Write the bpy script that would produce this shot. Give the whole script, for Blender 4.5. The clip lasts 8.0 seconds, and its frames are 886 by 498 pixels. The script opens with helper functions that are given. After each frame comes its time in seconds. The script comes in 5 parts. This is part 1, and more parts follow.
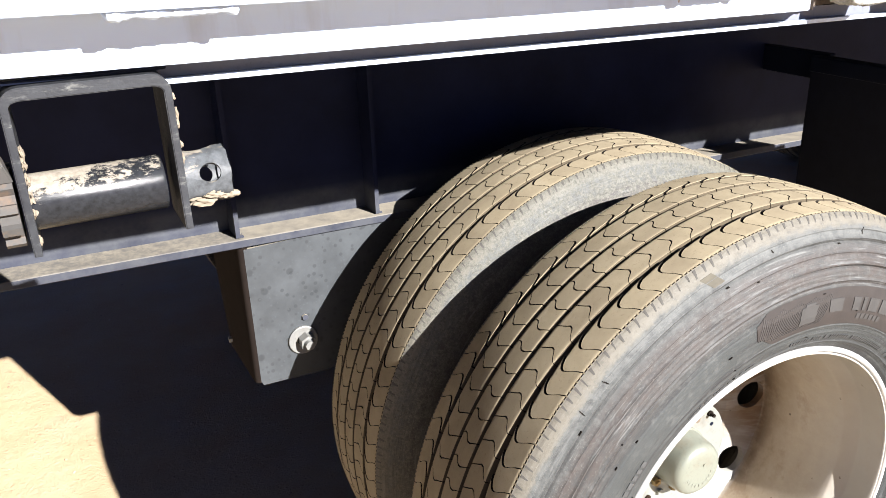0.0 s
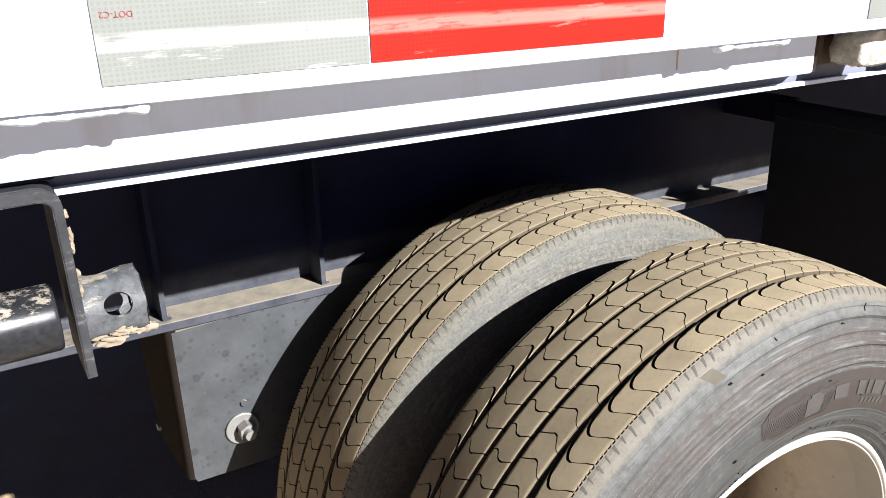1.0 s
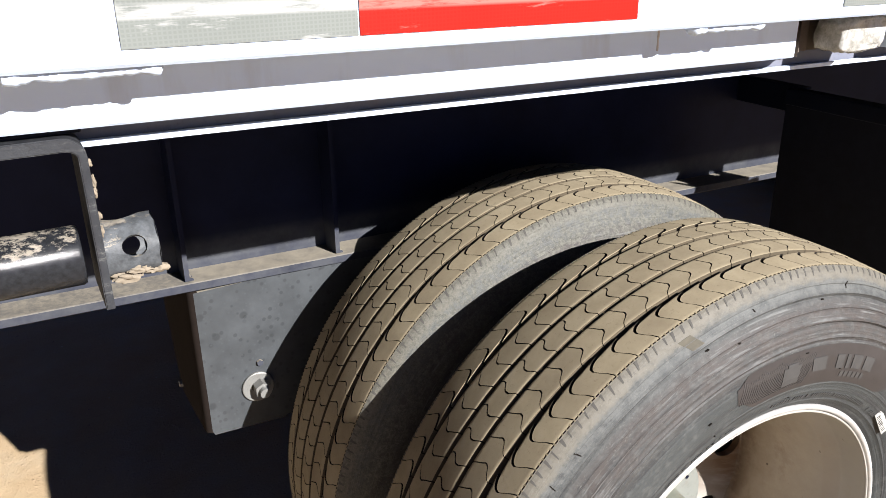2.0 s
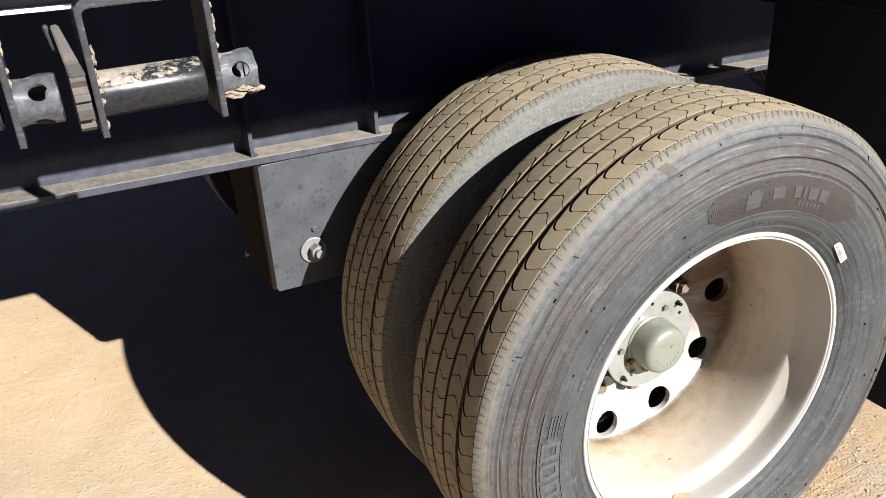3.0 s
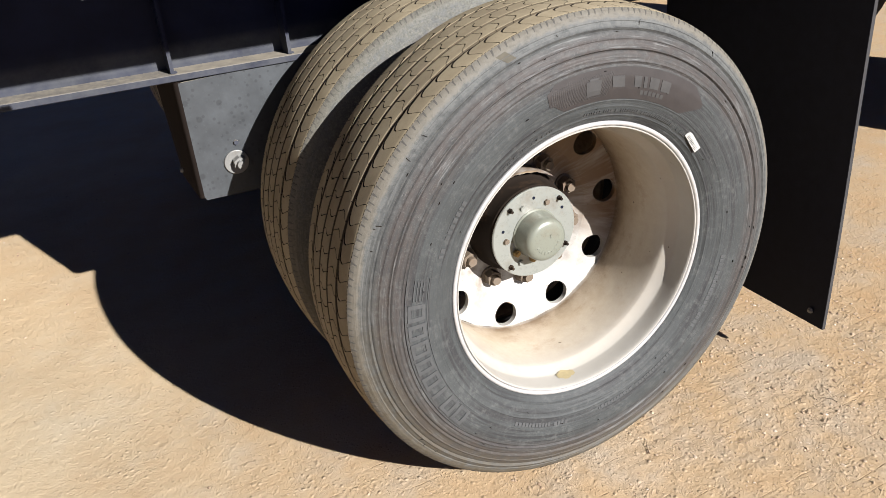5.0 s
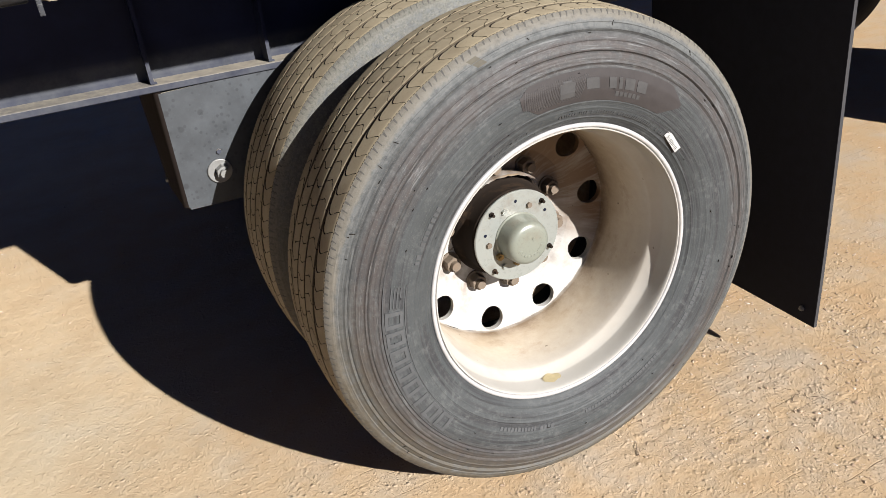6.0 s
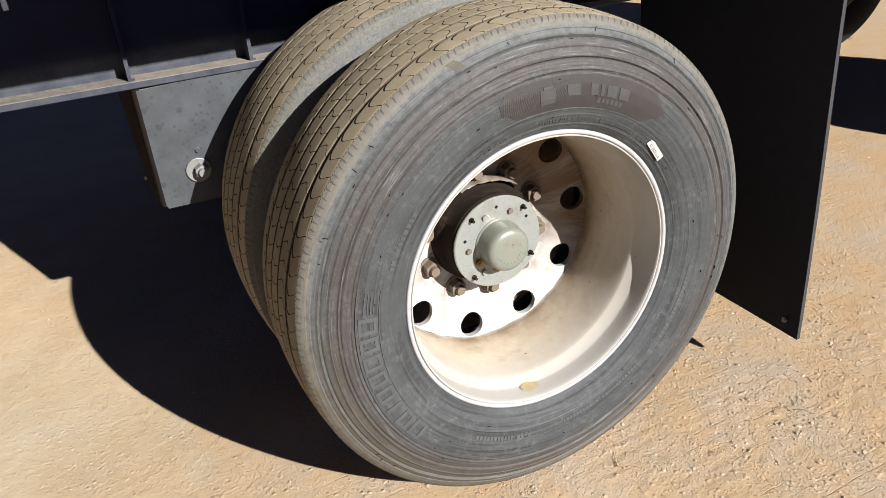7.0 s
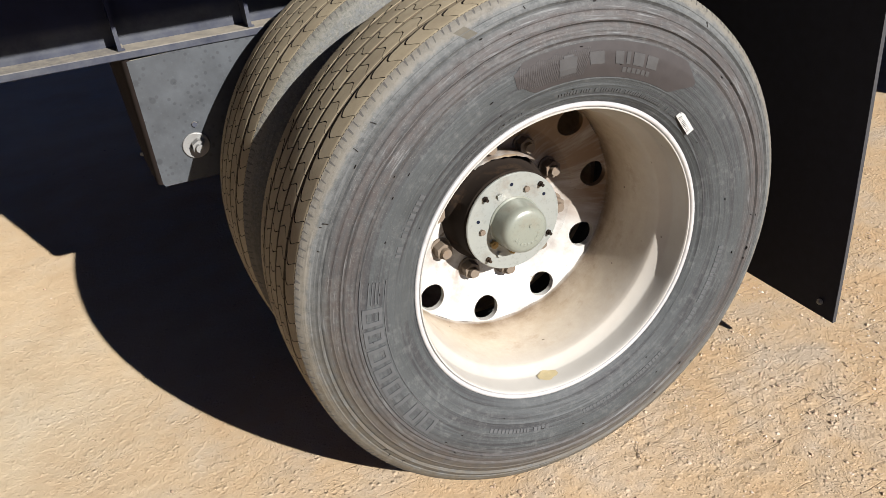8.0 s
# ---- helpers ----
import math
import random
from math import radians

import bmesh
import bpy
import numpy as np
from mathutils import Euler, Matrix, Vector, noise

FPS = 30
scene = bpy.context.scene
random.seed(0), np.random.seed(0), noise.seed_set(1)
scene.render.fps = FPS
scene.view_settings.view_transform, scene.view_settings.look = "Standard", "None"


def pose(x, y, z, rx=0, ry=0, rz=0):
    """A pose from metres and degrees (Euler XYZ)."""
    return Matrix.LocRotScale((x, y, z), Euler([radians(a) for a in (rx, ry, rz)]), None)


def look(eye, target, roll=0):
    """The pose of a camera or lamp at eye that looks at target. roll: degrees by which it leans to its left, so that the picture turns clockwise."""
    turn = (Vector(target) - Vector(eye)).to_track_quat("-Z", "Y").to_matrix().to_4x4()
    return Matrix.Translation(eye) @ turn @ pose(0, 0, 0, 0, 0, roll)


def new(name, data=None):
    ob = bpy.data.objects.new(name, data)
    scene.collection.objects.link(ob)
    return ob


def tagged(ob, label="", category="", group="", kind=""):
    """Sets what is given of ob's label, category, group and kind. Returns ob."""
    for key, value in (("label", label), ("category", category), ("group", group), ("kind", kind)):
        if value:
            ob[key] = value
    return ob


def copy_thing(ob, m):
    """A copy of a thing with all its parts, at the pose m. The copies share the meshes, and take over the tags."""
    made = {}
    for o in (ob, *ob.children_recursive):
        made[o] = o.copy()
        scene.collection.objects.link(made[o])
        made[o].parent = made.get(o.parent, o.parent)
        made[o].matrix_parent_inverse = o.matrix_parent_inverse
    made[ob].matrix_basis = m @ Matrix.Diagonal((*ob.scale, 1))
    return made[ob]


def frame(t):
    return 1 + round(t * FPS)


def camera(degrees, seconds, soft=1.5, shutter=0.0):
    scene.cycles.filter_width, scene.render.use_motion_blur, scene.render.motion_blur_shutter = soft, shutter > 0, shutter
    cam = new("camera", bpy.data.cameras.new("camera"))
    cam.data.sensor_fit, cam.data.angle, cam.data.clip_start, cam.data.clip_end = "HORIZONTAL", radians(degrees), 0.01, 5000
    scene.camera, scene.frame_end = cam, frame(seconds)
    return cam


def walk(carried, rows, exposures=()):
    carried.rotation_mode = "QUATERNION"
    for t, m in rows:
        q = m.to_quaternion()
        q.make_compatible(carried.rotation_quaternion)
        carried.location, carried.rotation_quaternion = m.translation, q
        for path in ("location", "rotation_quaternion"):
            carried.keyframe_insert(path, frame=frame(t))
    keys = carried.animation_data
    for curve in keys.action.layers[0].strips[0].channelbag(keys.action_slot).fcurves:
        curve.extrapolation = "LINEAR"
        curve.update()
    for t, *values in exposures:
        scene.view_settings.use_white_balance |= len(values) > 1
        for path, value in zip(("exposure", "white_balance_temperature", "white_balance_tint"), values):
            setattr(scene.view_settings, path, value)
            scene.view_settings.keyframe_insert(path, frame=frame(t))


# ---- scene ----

# ------------------------------------------------------------------ camera
cam = camera(57.7, 8.0, soft=0.8)
PATH = [
    (0, -0.8742, -0.7679, 1.3992, 67.162, 1.759, -26.992),
    (0.2, -0.8529, -0.7026, 1.3996, 67.728, 2.08, -28.379),
    (0.3, -0.847, -0.6773, 1.4036, 68.143, 2.16, -29.34),
    (0.5, -0.8379, -0.6395, 1.4077, 67.754, 1.659, -30.791),
    (0.7, -0.8263, -0.6122, 1.4073, 66.261, 1.515, -32.118),
    (0.9, -0.8205, -0.6154, 1.4246, 67.66, 1.593, -31.681),
    (1, -0.8198, -0.6089, 1.4244, 68.583, 1.44, -31.541),
    (1.2, -0.8153, -0.6151, 1.4286, 69.049, 0.802, -31.54),
    (2.3, -0.8281, -0.7705, 1.4184, 65.399, 1.809, -26.051),
    (2.5, -0.847, -0.8416, 1.3938, 62.958, 3.675, -23.69),
    (2.8, -0.9033, -0.9135, 1.3926, 63.388, 3.394, -26.034),
    (3, -0.9521, -0.9404, 1.3872, 63.963, 2.969, -27.523),
    (3.2, -1.0099, -0.9537, 1.3748, 60.847, 3.77, -29.7),
    (3.3, -1.0494, -0.9639, 1.357, 60.09, 4.136, -29.64),
    (3.5, -1.079, -0.9973, 1.339, 59.606, 4.225, -29.511),
    (3.7, -1.0843, -1.0255, 1.325, 60.382, 4.015, -29.839),
    (3.8, -1.0703, -1.0401, 1.3325, 60.144, 5.072, -28.901),
    (4, -1.0372, -1.0877, 1.3128, 60.747, 4.678, -27.382),
    (4.2, -0.9871, -1.1393, 1.3109, 60.273, 2.784, -25.732),
    (4.3, -0.9627, -1.1638, 1.312, 60.484, 2.8, -24.607),
    (4.5, -0.9256, -1.2103, 1.3124, 60.181, 2.439, -24.684),
    (4.7, -0.8684, -1.2348, 1.3088, 60.545, 3.808, -24.478),
    (4.8, -0.8585, -1.2435, 1.2999, 61.521, 4.066, -25.34),
    (5, -0.8349, -1.2513, 1.308, 62.15, 4.612, -26.854),
    (5.2, -0.8079, -1.2558, 1.3105, 61.619, 5.146, -27.28),
    (6.3, -0.766, -1.2719, 1.3043, 62.377, 5.949, -26.463),
    (6.5, -0.7569, -1.2722, 1.2996, 62.41, 5.196, -26.523),
    (6.7, -0.7514, -1.268, 1.3017, 62.447, 4.64, -27.03),
    (7, -0.7327, -1.2603, 1.3048, 62.156, 4.853, -26.498),
    (7.2, -0.7333, -1.2575, 1.2963, 61.716, 5.009, -26.056),
    (7.5, -0.715, -1.2379, 1.2936, 60.327, 5.455, -25.826),
    (7.8, -0.7008, -1.2076, 1.2791, 60.402, 5.736, -25.362),
    (8, -0.6742, -1.1644, 1.2805, 59.749, 5.624, -25.49),
]
walk(cam, [(t, pose(x, y, z, rx, ry, rz)) for t, x, y, z, rx, ry, rz in PATH],
     [(0.0, 2.24), (0.5, 2.07), (1.2, 1.88), (2.5, 1.58), (3.0, 1.77), (4.0, 1.72), (4.5, 1.57), (5.2, 1.48), (8.0, 1.46)])

# ------------------------------------------------------------------ world and sun
LIGHT = Vector((-0.35, 1.0, -0.552)).normalized()
to_sun = -LIGHT
world = bpy.data.worlds.new("world")
scene.world = world
world.use_nodes = True
wn = world.node_tree.nodes
sky = wn.new("ShaderNodeTexSky")
sky.sky_type = "NISHITA"
sky.sun_disc = False
sky.sun_elevation = math.asin(to_sun.z)
sky.sun_rotation = math.atan2(to_sun.x, to_sun.y)
sky.altitude = 2500
sky.air_density = 0.4
sky.dust_density = 0.0
sky.ozone_density = 4.0
wn["Background"].inputs["Strength"].default_value = 0.026
haze = wn.new("ShaderNodeVectorMath")       # a faintly violet winter sky
haze.operation = "MULTIPLY"
haze.inputs[1].default_value = (1.14, 0.9, 1.08)
world.node_tree.links.new(sky.outputs[0], haze.inputs[0])
world.node_tree.links.new(haze.outputs[0], wn["Background"].inputs[0])
sun = new("sun", bpy.data.lights.new("sun", "SUN"))
sun.data.energy = 5.0
sun.data.angle = radians(0.53)
sun.data.color = (1.0, 0.965, 0.952)
sun.matrix_world = look((to_sun.x * 20, to_sun.y * 20, to_sun.z * 20), (0, 0, 0))

# ------------------------------------------------------------------ material helpers
HUB = 0.502           # height of the wheel centre
REAR = 3.1            # distance to the second axle


class Nodes:
    """A node material under construction."""

    def __init__(self, name):
        self.m = bpy.data.materials.new(name)
        self.m.use_nodes = True
        self.t = self.m.node_tree
        self.b = self.t.nodes["Principled BSDF"]
        self.co = self.t.nodes.new("ShaderNodeTexCoord").outputs["Object"]

    def node(self, kind, **props):
        n = self.t.nodes.new(kind)
        for k, v in props.items():
            if k in n.inputs:
                n.inputs[k].default_value = v
        return n

    def link(self, a, b):
        self.t.links.new(a, b)

    def noise(self, scale, detail=5.0, rough=0.6, co=None, stretch=None):
        n = self.node("ShaderNodeTexNoise", Scale=scale, Detail=detail, Roughness=rough)
        co = co or self.co
        if stretch:
            mp = self.node("ShaderNodeMapping")
            mp.inputs["Scale"].default_value = stretch
            self.link(co, mp.inputs["Vector"])
            co = mp.outputs[0]
        self.link(co, n.inputs["Vector"])
        return n.outputs["Fac"]

    def ramp(self, fac, stops, smooth=False):
        n = self.t.nodes.new("ShaderNodeValToRGB")
        while len(n.color_ramp.elements) < len(stops):
            n.color_ramp.elements.new(0.5)
        for e, (p, c) in zip(n.color_ramp.elements, stops):
            e.position = p
            e.color = (*c, 1) if isinstance(c, tuple) else (c, c, c, 1)
        if smooth:
            n.color_ramp.interpolation = "EASE"
        self.link(fac, n.inputs[0])
        return n.outputs[0]

    def mix(self, fac, a, b, mode="MIX"):
        n = self.t.nodes.new("ShaderNodeMix")
        n.data_type = "RGBA"
        n.blend_type = mode
        for i, v in ((0, fac), (6, a), (7, b)):
            sock = n.inputs[i]
            if isinstance(v, (int, float)):
                sock.default_value = v if i == 0 else (v, v, v, 1)
            elif isinstance(v, tuple):
                sock.default_value = (*v, 1)
            else:
                self.link(v, sock)
        return n.outputs[2]

    def math(self, op, a, b=0.0, c=0.0):
        n = self.t.nodes.new("ShaderNodeMath")
        n.operation = op
        for sock, v in zip(n.inputs, (a, b, c)):
            if isinstance(v, (int, float)):
                sock.default_value = v
            else:
                self.link(v, sock)
        return n.outputs[0]

    def xyz(self, co=None):
        n = self.t.nodes.new("ShaderNodeSeparateXYZ")
        self.link(co or self.co, n.inputs[0])
        return n.outputs

    def polar(self):
        """Radius about the y axis, and (radius, angle, y) as a vector."""
        s = self.xyz()
        r = self.math("SQRT", self.math("ADD", self.math("MULTIPLY", s[0], s[0]), self.math("MULTIPLY", s[2], s[2])))
        a = self.math("ARCTAN2", s[2], s[0])
        n = self.t.nodes.new("ShaderNodeCombineXYZ")
        for sock, v in zip(n.inputs, (r, a, s[1])):
            self.link(v, sock)
        return r, n.outputs[0]

    def up(self):
        """How far the surface faces upwards, 0 to 1: where dust settles."""
        g = self.t.nodes.new("ShaderNodeNewGeometry")
        return self.xyz(g.outputs["Normal"])[2]

    def finish(self, color=None, rough=None, bump=None, strength=0.3, distance=0.002, metal=None, spec=None):
        for key, v in (("Base Color", color), ("Roughness", rough), ("Metallic", metal), ("Specular IOR Level", spec)):
            if v is None:
                continue
            if isinstance(v, (int, float)):
                self.b.inputs[key].default_value = v
            elif isinstance(v, tuple):
                self.b.inputs[key].default_value = (*v, 1)
            else:
                self.link(v, self.b.inputs[key])
        if bump is not None:
            n = self.node("ShaderNodeBump", Strength=strength, Distance=distance)
            self.link(bump, n.inputs["Height"])
            self.link(n.outputs[0], self.b.inputs["Normal"])
        return self.m


DUST = (0.2418, 0.217, 0.1705)


def ground_material():
    """Packed tan dirt: smooth and creamy away from the wheels, crumbly and more orange round them."""
    k = Nodes("packed_dirt")
    big = k.noise(0.8, 4, 0.55)
    mid = k.noise(6, 6, 0.65)
    fine = k.noise(70, 5, 0.7)
    grit = k.noise(330, 4, 0.7)
    clump = k.noise(135, 5, 0.75)
    s = k.xyz()
    loose = k.ramp(k.math("ADD", k.math("MULTIPLY", s[0], 0.42), k.math("MULTIPLY", k.noise(1.6, 5, 0.65), 1.5)), [(0.16, 0.0), (0.76, 1.0)])
    c = k.ramp(big, [(0.32, (0.4, 0.292, 0.172)), (0.5, (0.408, 0.315, 0.2)), (0.64, (0.35, 0.312, 0.226))])
    c = k.mix(0.5, c, k.ramp(mid, [(0.25, (0.37, 0.268, 0.158)), (0.5, (0.402, 0.311, 0.196)), (0.78, (0.415, 0.35, 0.25))]))
    earth = k.math("ADD", k.math("MULTIPLY", mid, 0.5), k.math("MULTIPLY", k.noise(2.3, 4, 0.6), 0.5))
    c = k.mix(k.math("MULTIPLY", loose, 0.92), c, k.ramp(earth, [(0.36, (0.335, 0.218, 0.114)), (0.5, (0.338, 0.246, 0.148)), (0.62, (0.315, 0.258, 0.19))]))
    mp = k.node("ShaderNodeMapping")
    mp.inputs["Scale"].default_value = (0.55, 1.5, 1)
    mp.inputs["Rotation"].default_value = (0, 0, 0.35)
    wob = k.node("ShaderNodeTexNoise", Scale=9.0, Detail=6.0)
    k.link(k.co, wob.inputs["Vector"])
    k.link(k.mix(0.09, k.co, wob.outputs["Color"]), mp.inputs["Vector"])
    cell = k.node("ShaderNodeTexVoronoi", Scale=15.0)
    cell.feature = "DISTANCE_TO_EDGE"
    k.link(mp.outputs[0], cell.inputs["Vector"])
    where = k.ramp(k.noise(5.3, 5, 0.65), [(0.5, 0.0), (0.6, 1.0)])
    lane = k.math("ADD", k.math("MULTIPLY_ADD", s[0], -0.02, s[1]), k.math("MULTIPLY", k.noise(7, 5, 0.7), 0.016))
    line = k.ramp(k.math("ABSOLUTE", k.math("SUBTRACT", k.math("FRACT", k.math("MULTIPLY", lane, 27.8)), 0.5)), [(0.0, 1.0), (0.045, 0.0)])
    line = k.math("MULTIPLY", k.math("MULTIPLY", line, loose), k.math("MULTIPLY", k.ramp(k.noise(1.0, 5, 0.6, None, (6, 14, 1)), [(0.48, 0.0), (0.58, 1.0)]), k.ramp(fine, [(0.4, 0.2), (0.55, 1.0)])))
    crack = k.math("MULTIPLY", k.ramp(cell.outputs["Distance"], [(0.0, 1.0), (0.03, 0.0)]), k.math("MULTIPLY", where, k.ramp(clump, [(0.46, 0.0), (0.58, 1.0)])))
    pit = k.math("MULTIPLY", k.ramp(clump, [(0.31, 1.0), (0.4, 0.0)]), k.math("ADD", k.math("MULTIPLY", loose, 0.75), 0.12))
    speck = k.math("MULTIPLY", k.ramp(grit, [(0.27, 1.0), (0.36, 0.0)]), k.math("ADD", k.math("MULTIPLY", loose, 0.7), 0.15))
    c = k.mix(k.math("MULTIPLY", crack, 0.12), c, (0.2232, 0.155, 0.0961))
    c = k.mix(k.math("MULTIPLY", pit, 0.45), c, (0.186, 0.124, 0.0744))
    c = k.mix(speck, c, (0.186, 0.124, 0.0775))
    c = k.mix(k.math("MULTIPLY", line, 0.7), c, (0.186, 0.124, 0.0775))
    c = k.mix(k.math("MULTIPLY", k.ramp(grit, [(0.64, 0.0), (0.76, 0.6)]), k.math("ADD", k.math("MULTIPLY", loose, 0.6), 0.3)), c, (0.434, 0.372, 0.2914))

    def crumbs(scale, share, size):
        v = k.node("ShaderNodeTexVoronoi", Scale=scale)
        k.link(k.mix(0.02, k.co, wob.outputs["Color"]), v.inputs["Vector"])
        some = k.ramp(k.xyz(v.outputs["Color"])[0], [(1 - share, 0.0), (1 - share * 0.4, 1.0)])
        return k.math("MULTIPLY", some, k.ramp(v.outputs["Distance"], [(0.0, 1.0), (size, 0.0)], True))
    patch = k.math("MULTIPLY", k.math("ADD", k.math("MULTIPLY", loose, 0.7), 0.4), k.ramp(k.noise(9, 5, 0.7), [(0.35, 0.35), (0.6, 1.0)]))
    big_crumb, small_crumb = crumbs(75, 0.35, 0.5), crumbs(170, 0.55, 0.55)
    hollow = k.math("MULTIPLY", crumbs(62, 0.3, 0.42), patch)
    c = k.mix(k.math("MULTIPLY", k.math("MULTIPLY", big_crumb, patch), 0.35), c, (0.3844, 0.31, 0.2294))
    c = k.mix(k.math("MULTIPLY", hollow, 0.25), c, (0.2108, 0.1426, 0.0899))
    h = k.math("ADD", k.math("MULTIPLY", big_crumb, 0.6), k.math("ADD", k.math("MULTIPLY", small_crumb, 0.35), k.math("MULTIPLY", grit, 0.4)))
    h = k.math("ADD", k.math("MULTIPLY", h, patch), k.math("ADD", k.math("MULTIPLY", mid, 0.35), k.math("MULTIPLY", fine, 0.55)))
    h = k.math("SUBTRACT", h, k.math("ADD", k.math("ADD", k.math("MULTIPLY", line, 0.3), k.math("MULTIPLY", crack, 0.25)), k.math("MULTIPLY", hollow, 0.4)))
    return k.finish(c, 0.95, h, 0.72, 0.0065, spec=0.12)


def pebble_material():
    k = Nodes("pebble")
    g = k.t.nodes.new("ShaderNodeNewGeometry").outputs["Random Per Island"]
    c = k.ramp(g, [(0.0, (0.186, 0.124, 0.0806)), (0.2, (0.2852, 0.2046, 0.1333)), (0.85, (0.3534, 0.2728, 0.1922)), (1.0, (0.4216, 0.3596, 0.2914))])
    return k.finish(c, 0.9, k.noise(300), 0.3, 0.001)


def tread_material():
    k = Nodes("dusty_tread")
    n = k.noise(16, 6, 0.65)
    f = k.noise(220, 4, 0.7)
    g = k.t.nodes.new("ShaderNodeNewGeometry").outputs["Random Per Island"]
    c = k.ramp(n, [(0.25, (0.17, 0.14, 0.093)), (0.55, (0.233, 0.197, 0.132)), (0.8, (0.272, 0.235, 0.165))])
    c = k.mix(k.ramp(g, [(0.0, 0.0), (1.0, 0.3)]), c, (0.1323, 0.1091, 0.0775))
    c = k.mix(k.ramp(f, [(0.28, 0.5), (0.42, 0.0)]), c, (0.1125, 0.0853, 0.0565))
    return k.finish(c, 0.92, f, 0.25, 0.001, spec=0.2)


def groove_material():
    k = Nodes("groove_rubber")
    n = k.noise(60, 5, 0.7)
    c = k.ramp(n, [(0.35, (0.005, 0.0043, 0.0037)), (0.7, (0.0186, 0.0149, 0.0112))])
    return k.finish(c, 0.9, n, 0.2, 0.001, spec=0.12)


def sidewall_material(name, dusty=0.0):
    """Weathered black rubber: bluish grey, browned and scuffed in rings, dusty at the shoulder."""
    k = Nodes(name)
    r, pol = k.polar()
    n = k.noise(9, 6, 0.65)
    fine = k.noise(160, 5, 0.7)
    mott = k.noise(70, 6, 0.75)
    scuff = k.noise(1.0, 5, 0.65, pol, (190, 4.5, 40))
    rings = k.noise(1.0, 3, 0.55, pol, (110, 1.2, 10))
    streak = k.noise(1.0, 5, 0.7, pol, (90, 14, 10))
    c = k.ramp(n, [(0.25, (0.0262, 0.0292, 0.0295)), (0.75, (0.0415, 0.0455, 0.0458))])
    c = k.mix(k.ramp(rings, [(0.38, 0.9), (0.5, 0.0)]), c, (0.0195, 0.02, 0.0212))
    band = k.ramp(r, [(0.395, 0.0), (0.41, 0.7), (0.43, 1.0), (0.455, 0.9), (0.466, 0.2), (0.48, 0.0)])
    brown = k.math("MULTIPLY", band, k.ramp(streak, [(0.36, 0.3), (0.58, 0.95)]))
    c = k.mix(brown, c, (0.040, 0.0338, 0.031))
    pale = k.math("MULTIPLY", k.ramp(scuff, [(0.58, 0.0), (0.68, 0.85)]), k.ramp(r, [(0.395, 0.0), (0.412, 0.8), (0.465, 1.0), (0.485, 0.6)]))
    c = k.mix(pale, c, (0.115, 0.118, 0.116))
    dark = k.math("MULTIPLY", k.ramp(scuff, [(0.3, 0.7), (0.38, 0.0)]), k.ramp(r, [(0.32, 0.4), (0.42, 1.0)]))
    c = k.mix(dark, c, (0.0149, 0.0143, 0.0143))
    rim = k.math("MULTIPLY", k.ramp(r, [(0.455, 0.0), (0.476, 0.9)]), k.ramp(mott, [(0.36, 0.25), (0.56, 1.0)]))
    c = k.mix(rim, c, (0.074, 0.077, 0.074))
    c = k.mix(k.math("MULTIPLY", k.ramp(k.math("ADD", r, k.math("MULTIPLY", k.noise(60, 4, 0.7), 0.016)), [(0.492, 0.0), (0.4975, 0.7)]), k.ramp(mott, [(0.35, 0.55), (0.6, 1.0)])), c, (0.112, 0.101, 0.076) if dusty else (0.125, 0.11, 0.082))
    c = k.mix(k.ramp(fine, [(0.3, 0.45), (0.42, 0.0)]), c, (0.0186, 0.0186, 0.0186))
    c = k.mix(k.math("MULTIPLY", k.ramp(k.noise(420, 3, 0.6), [(0.6, 0.0), (0.7, 0.35)]), k.ramp(r, [(0.3, 0.35), (0.44, 1.0)])), c, (0.15, 0.148, 0.135))
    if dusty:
        # dust only where sun hits the shoulder; the gap's shade is coloured in below
        caked_sunlit = k.math("MULTIPLY", k.ramp(k.noise(85, 6, 0.8), [(0.42, 0.1 * dusty), (0.56, dusty)]), k.ramp(r, [(0.4, 0.1), (0.455, 1.0)]))
        c = k.mix(caked_sunlit, c, k.ramp(k.noise(210, 4, 0.75), [(0.35, (0.042, 0.041, 0.034)), (0.6, (0.095, 0.094, 0.078))]))
    else:
        c = k.mix(k.math("MULTIPLY", k.ramp(mott, [(0.5, 0.0), (0.62, 0.45)]), k.ramp(n, [(0.38, 0.2), (0.58, 1.0)])), c, (0.0806, 0.0825, 0.079))
    low = k.ramp(k.math("ADD", k.math("MULTIPLY", k.xyz()[2], -1.0), k.math("MULTIPLY", k.xyz()[0], -0.35)), [(0.0, 0.0), (0.3, 1.0)])
    splash = k.math("MULTIPLY", k.math("MULTIPLY", low, k.ramp(r, [(0.415, 0.0), (0.45, 0.7), (0.485, 1.0)])), k.ramp(k.noise(48, 6, 0.78), [(0.36, 0.15), (0.58, 0.85)]))
    c = k.mix(splash, c, (0.059, 0.048, 0.032))
    h = k.math("ADD", k.math("MULTIPLY", scuff, 0.9), k.math("ADD", k.math("MULTIPLY", fine, 0.4), k.math("MULTIPLY", rings, 1.1)))
    return k.finish(c, k.ramp(n, [(0.2, 0.52), (0.8, 0.75)]), h, 0.6, 0.0022, spec=0.28)


def flat_rubber(name, base, rough=0.55, spec=0.4):
    k = Nodes(name)
    n = k.noise(40, 5, 0.7)
    c = k.ramp(n, [(0.25, tuple(v * 0.75 for v in base)), (0.75, tuple(v * 1.2 for v in base))])
    return k.finish(c, rough, k.noise(300), 0.15, 0.0006, spec=spec)


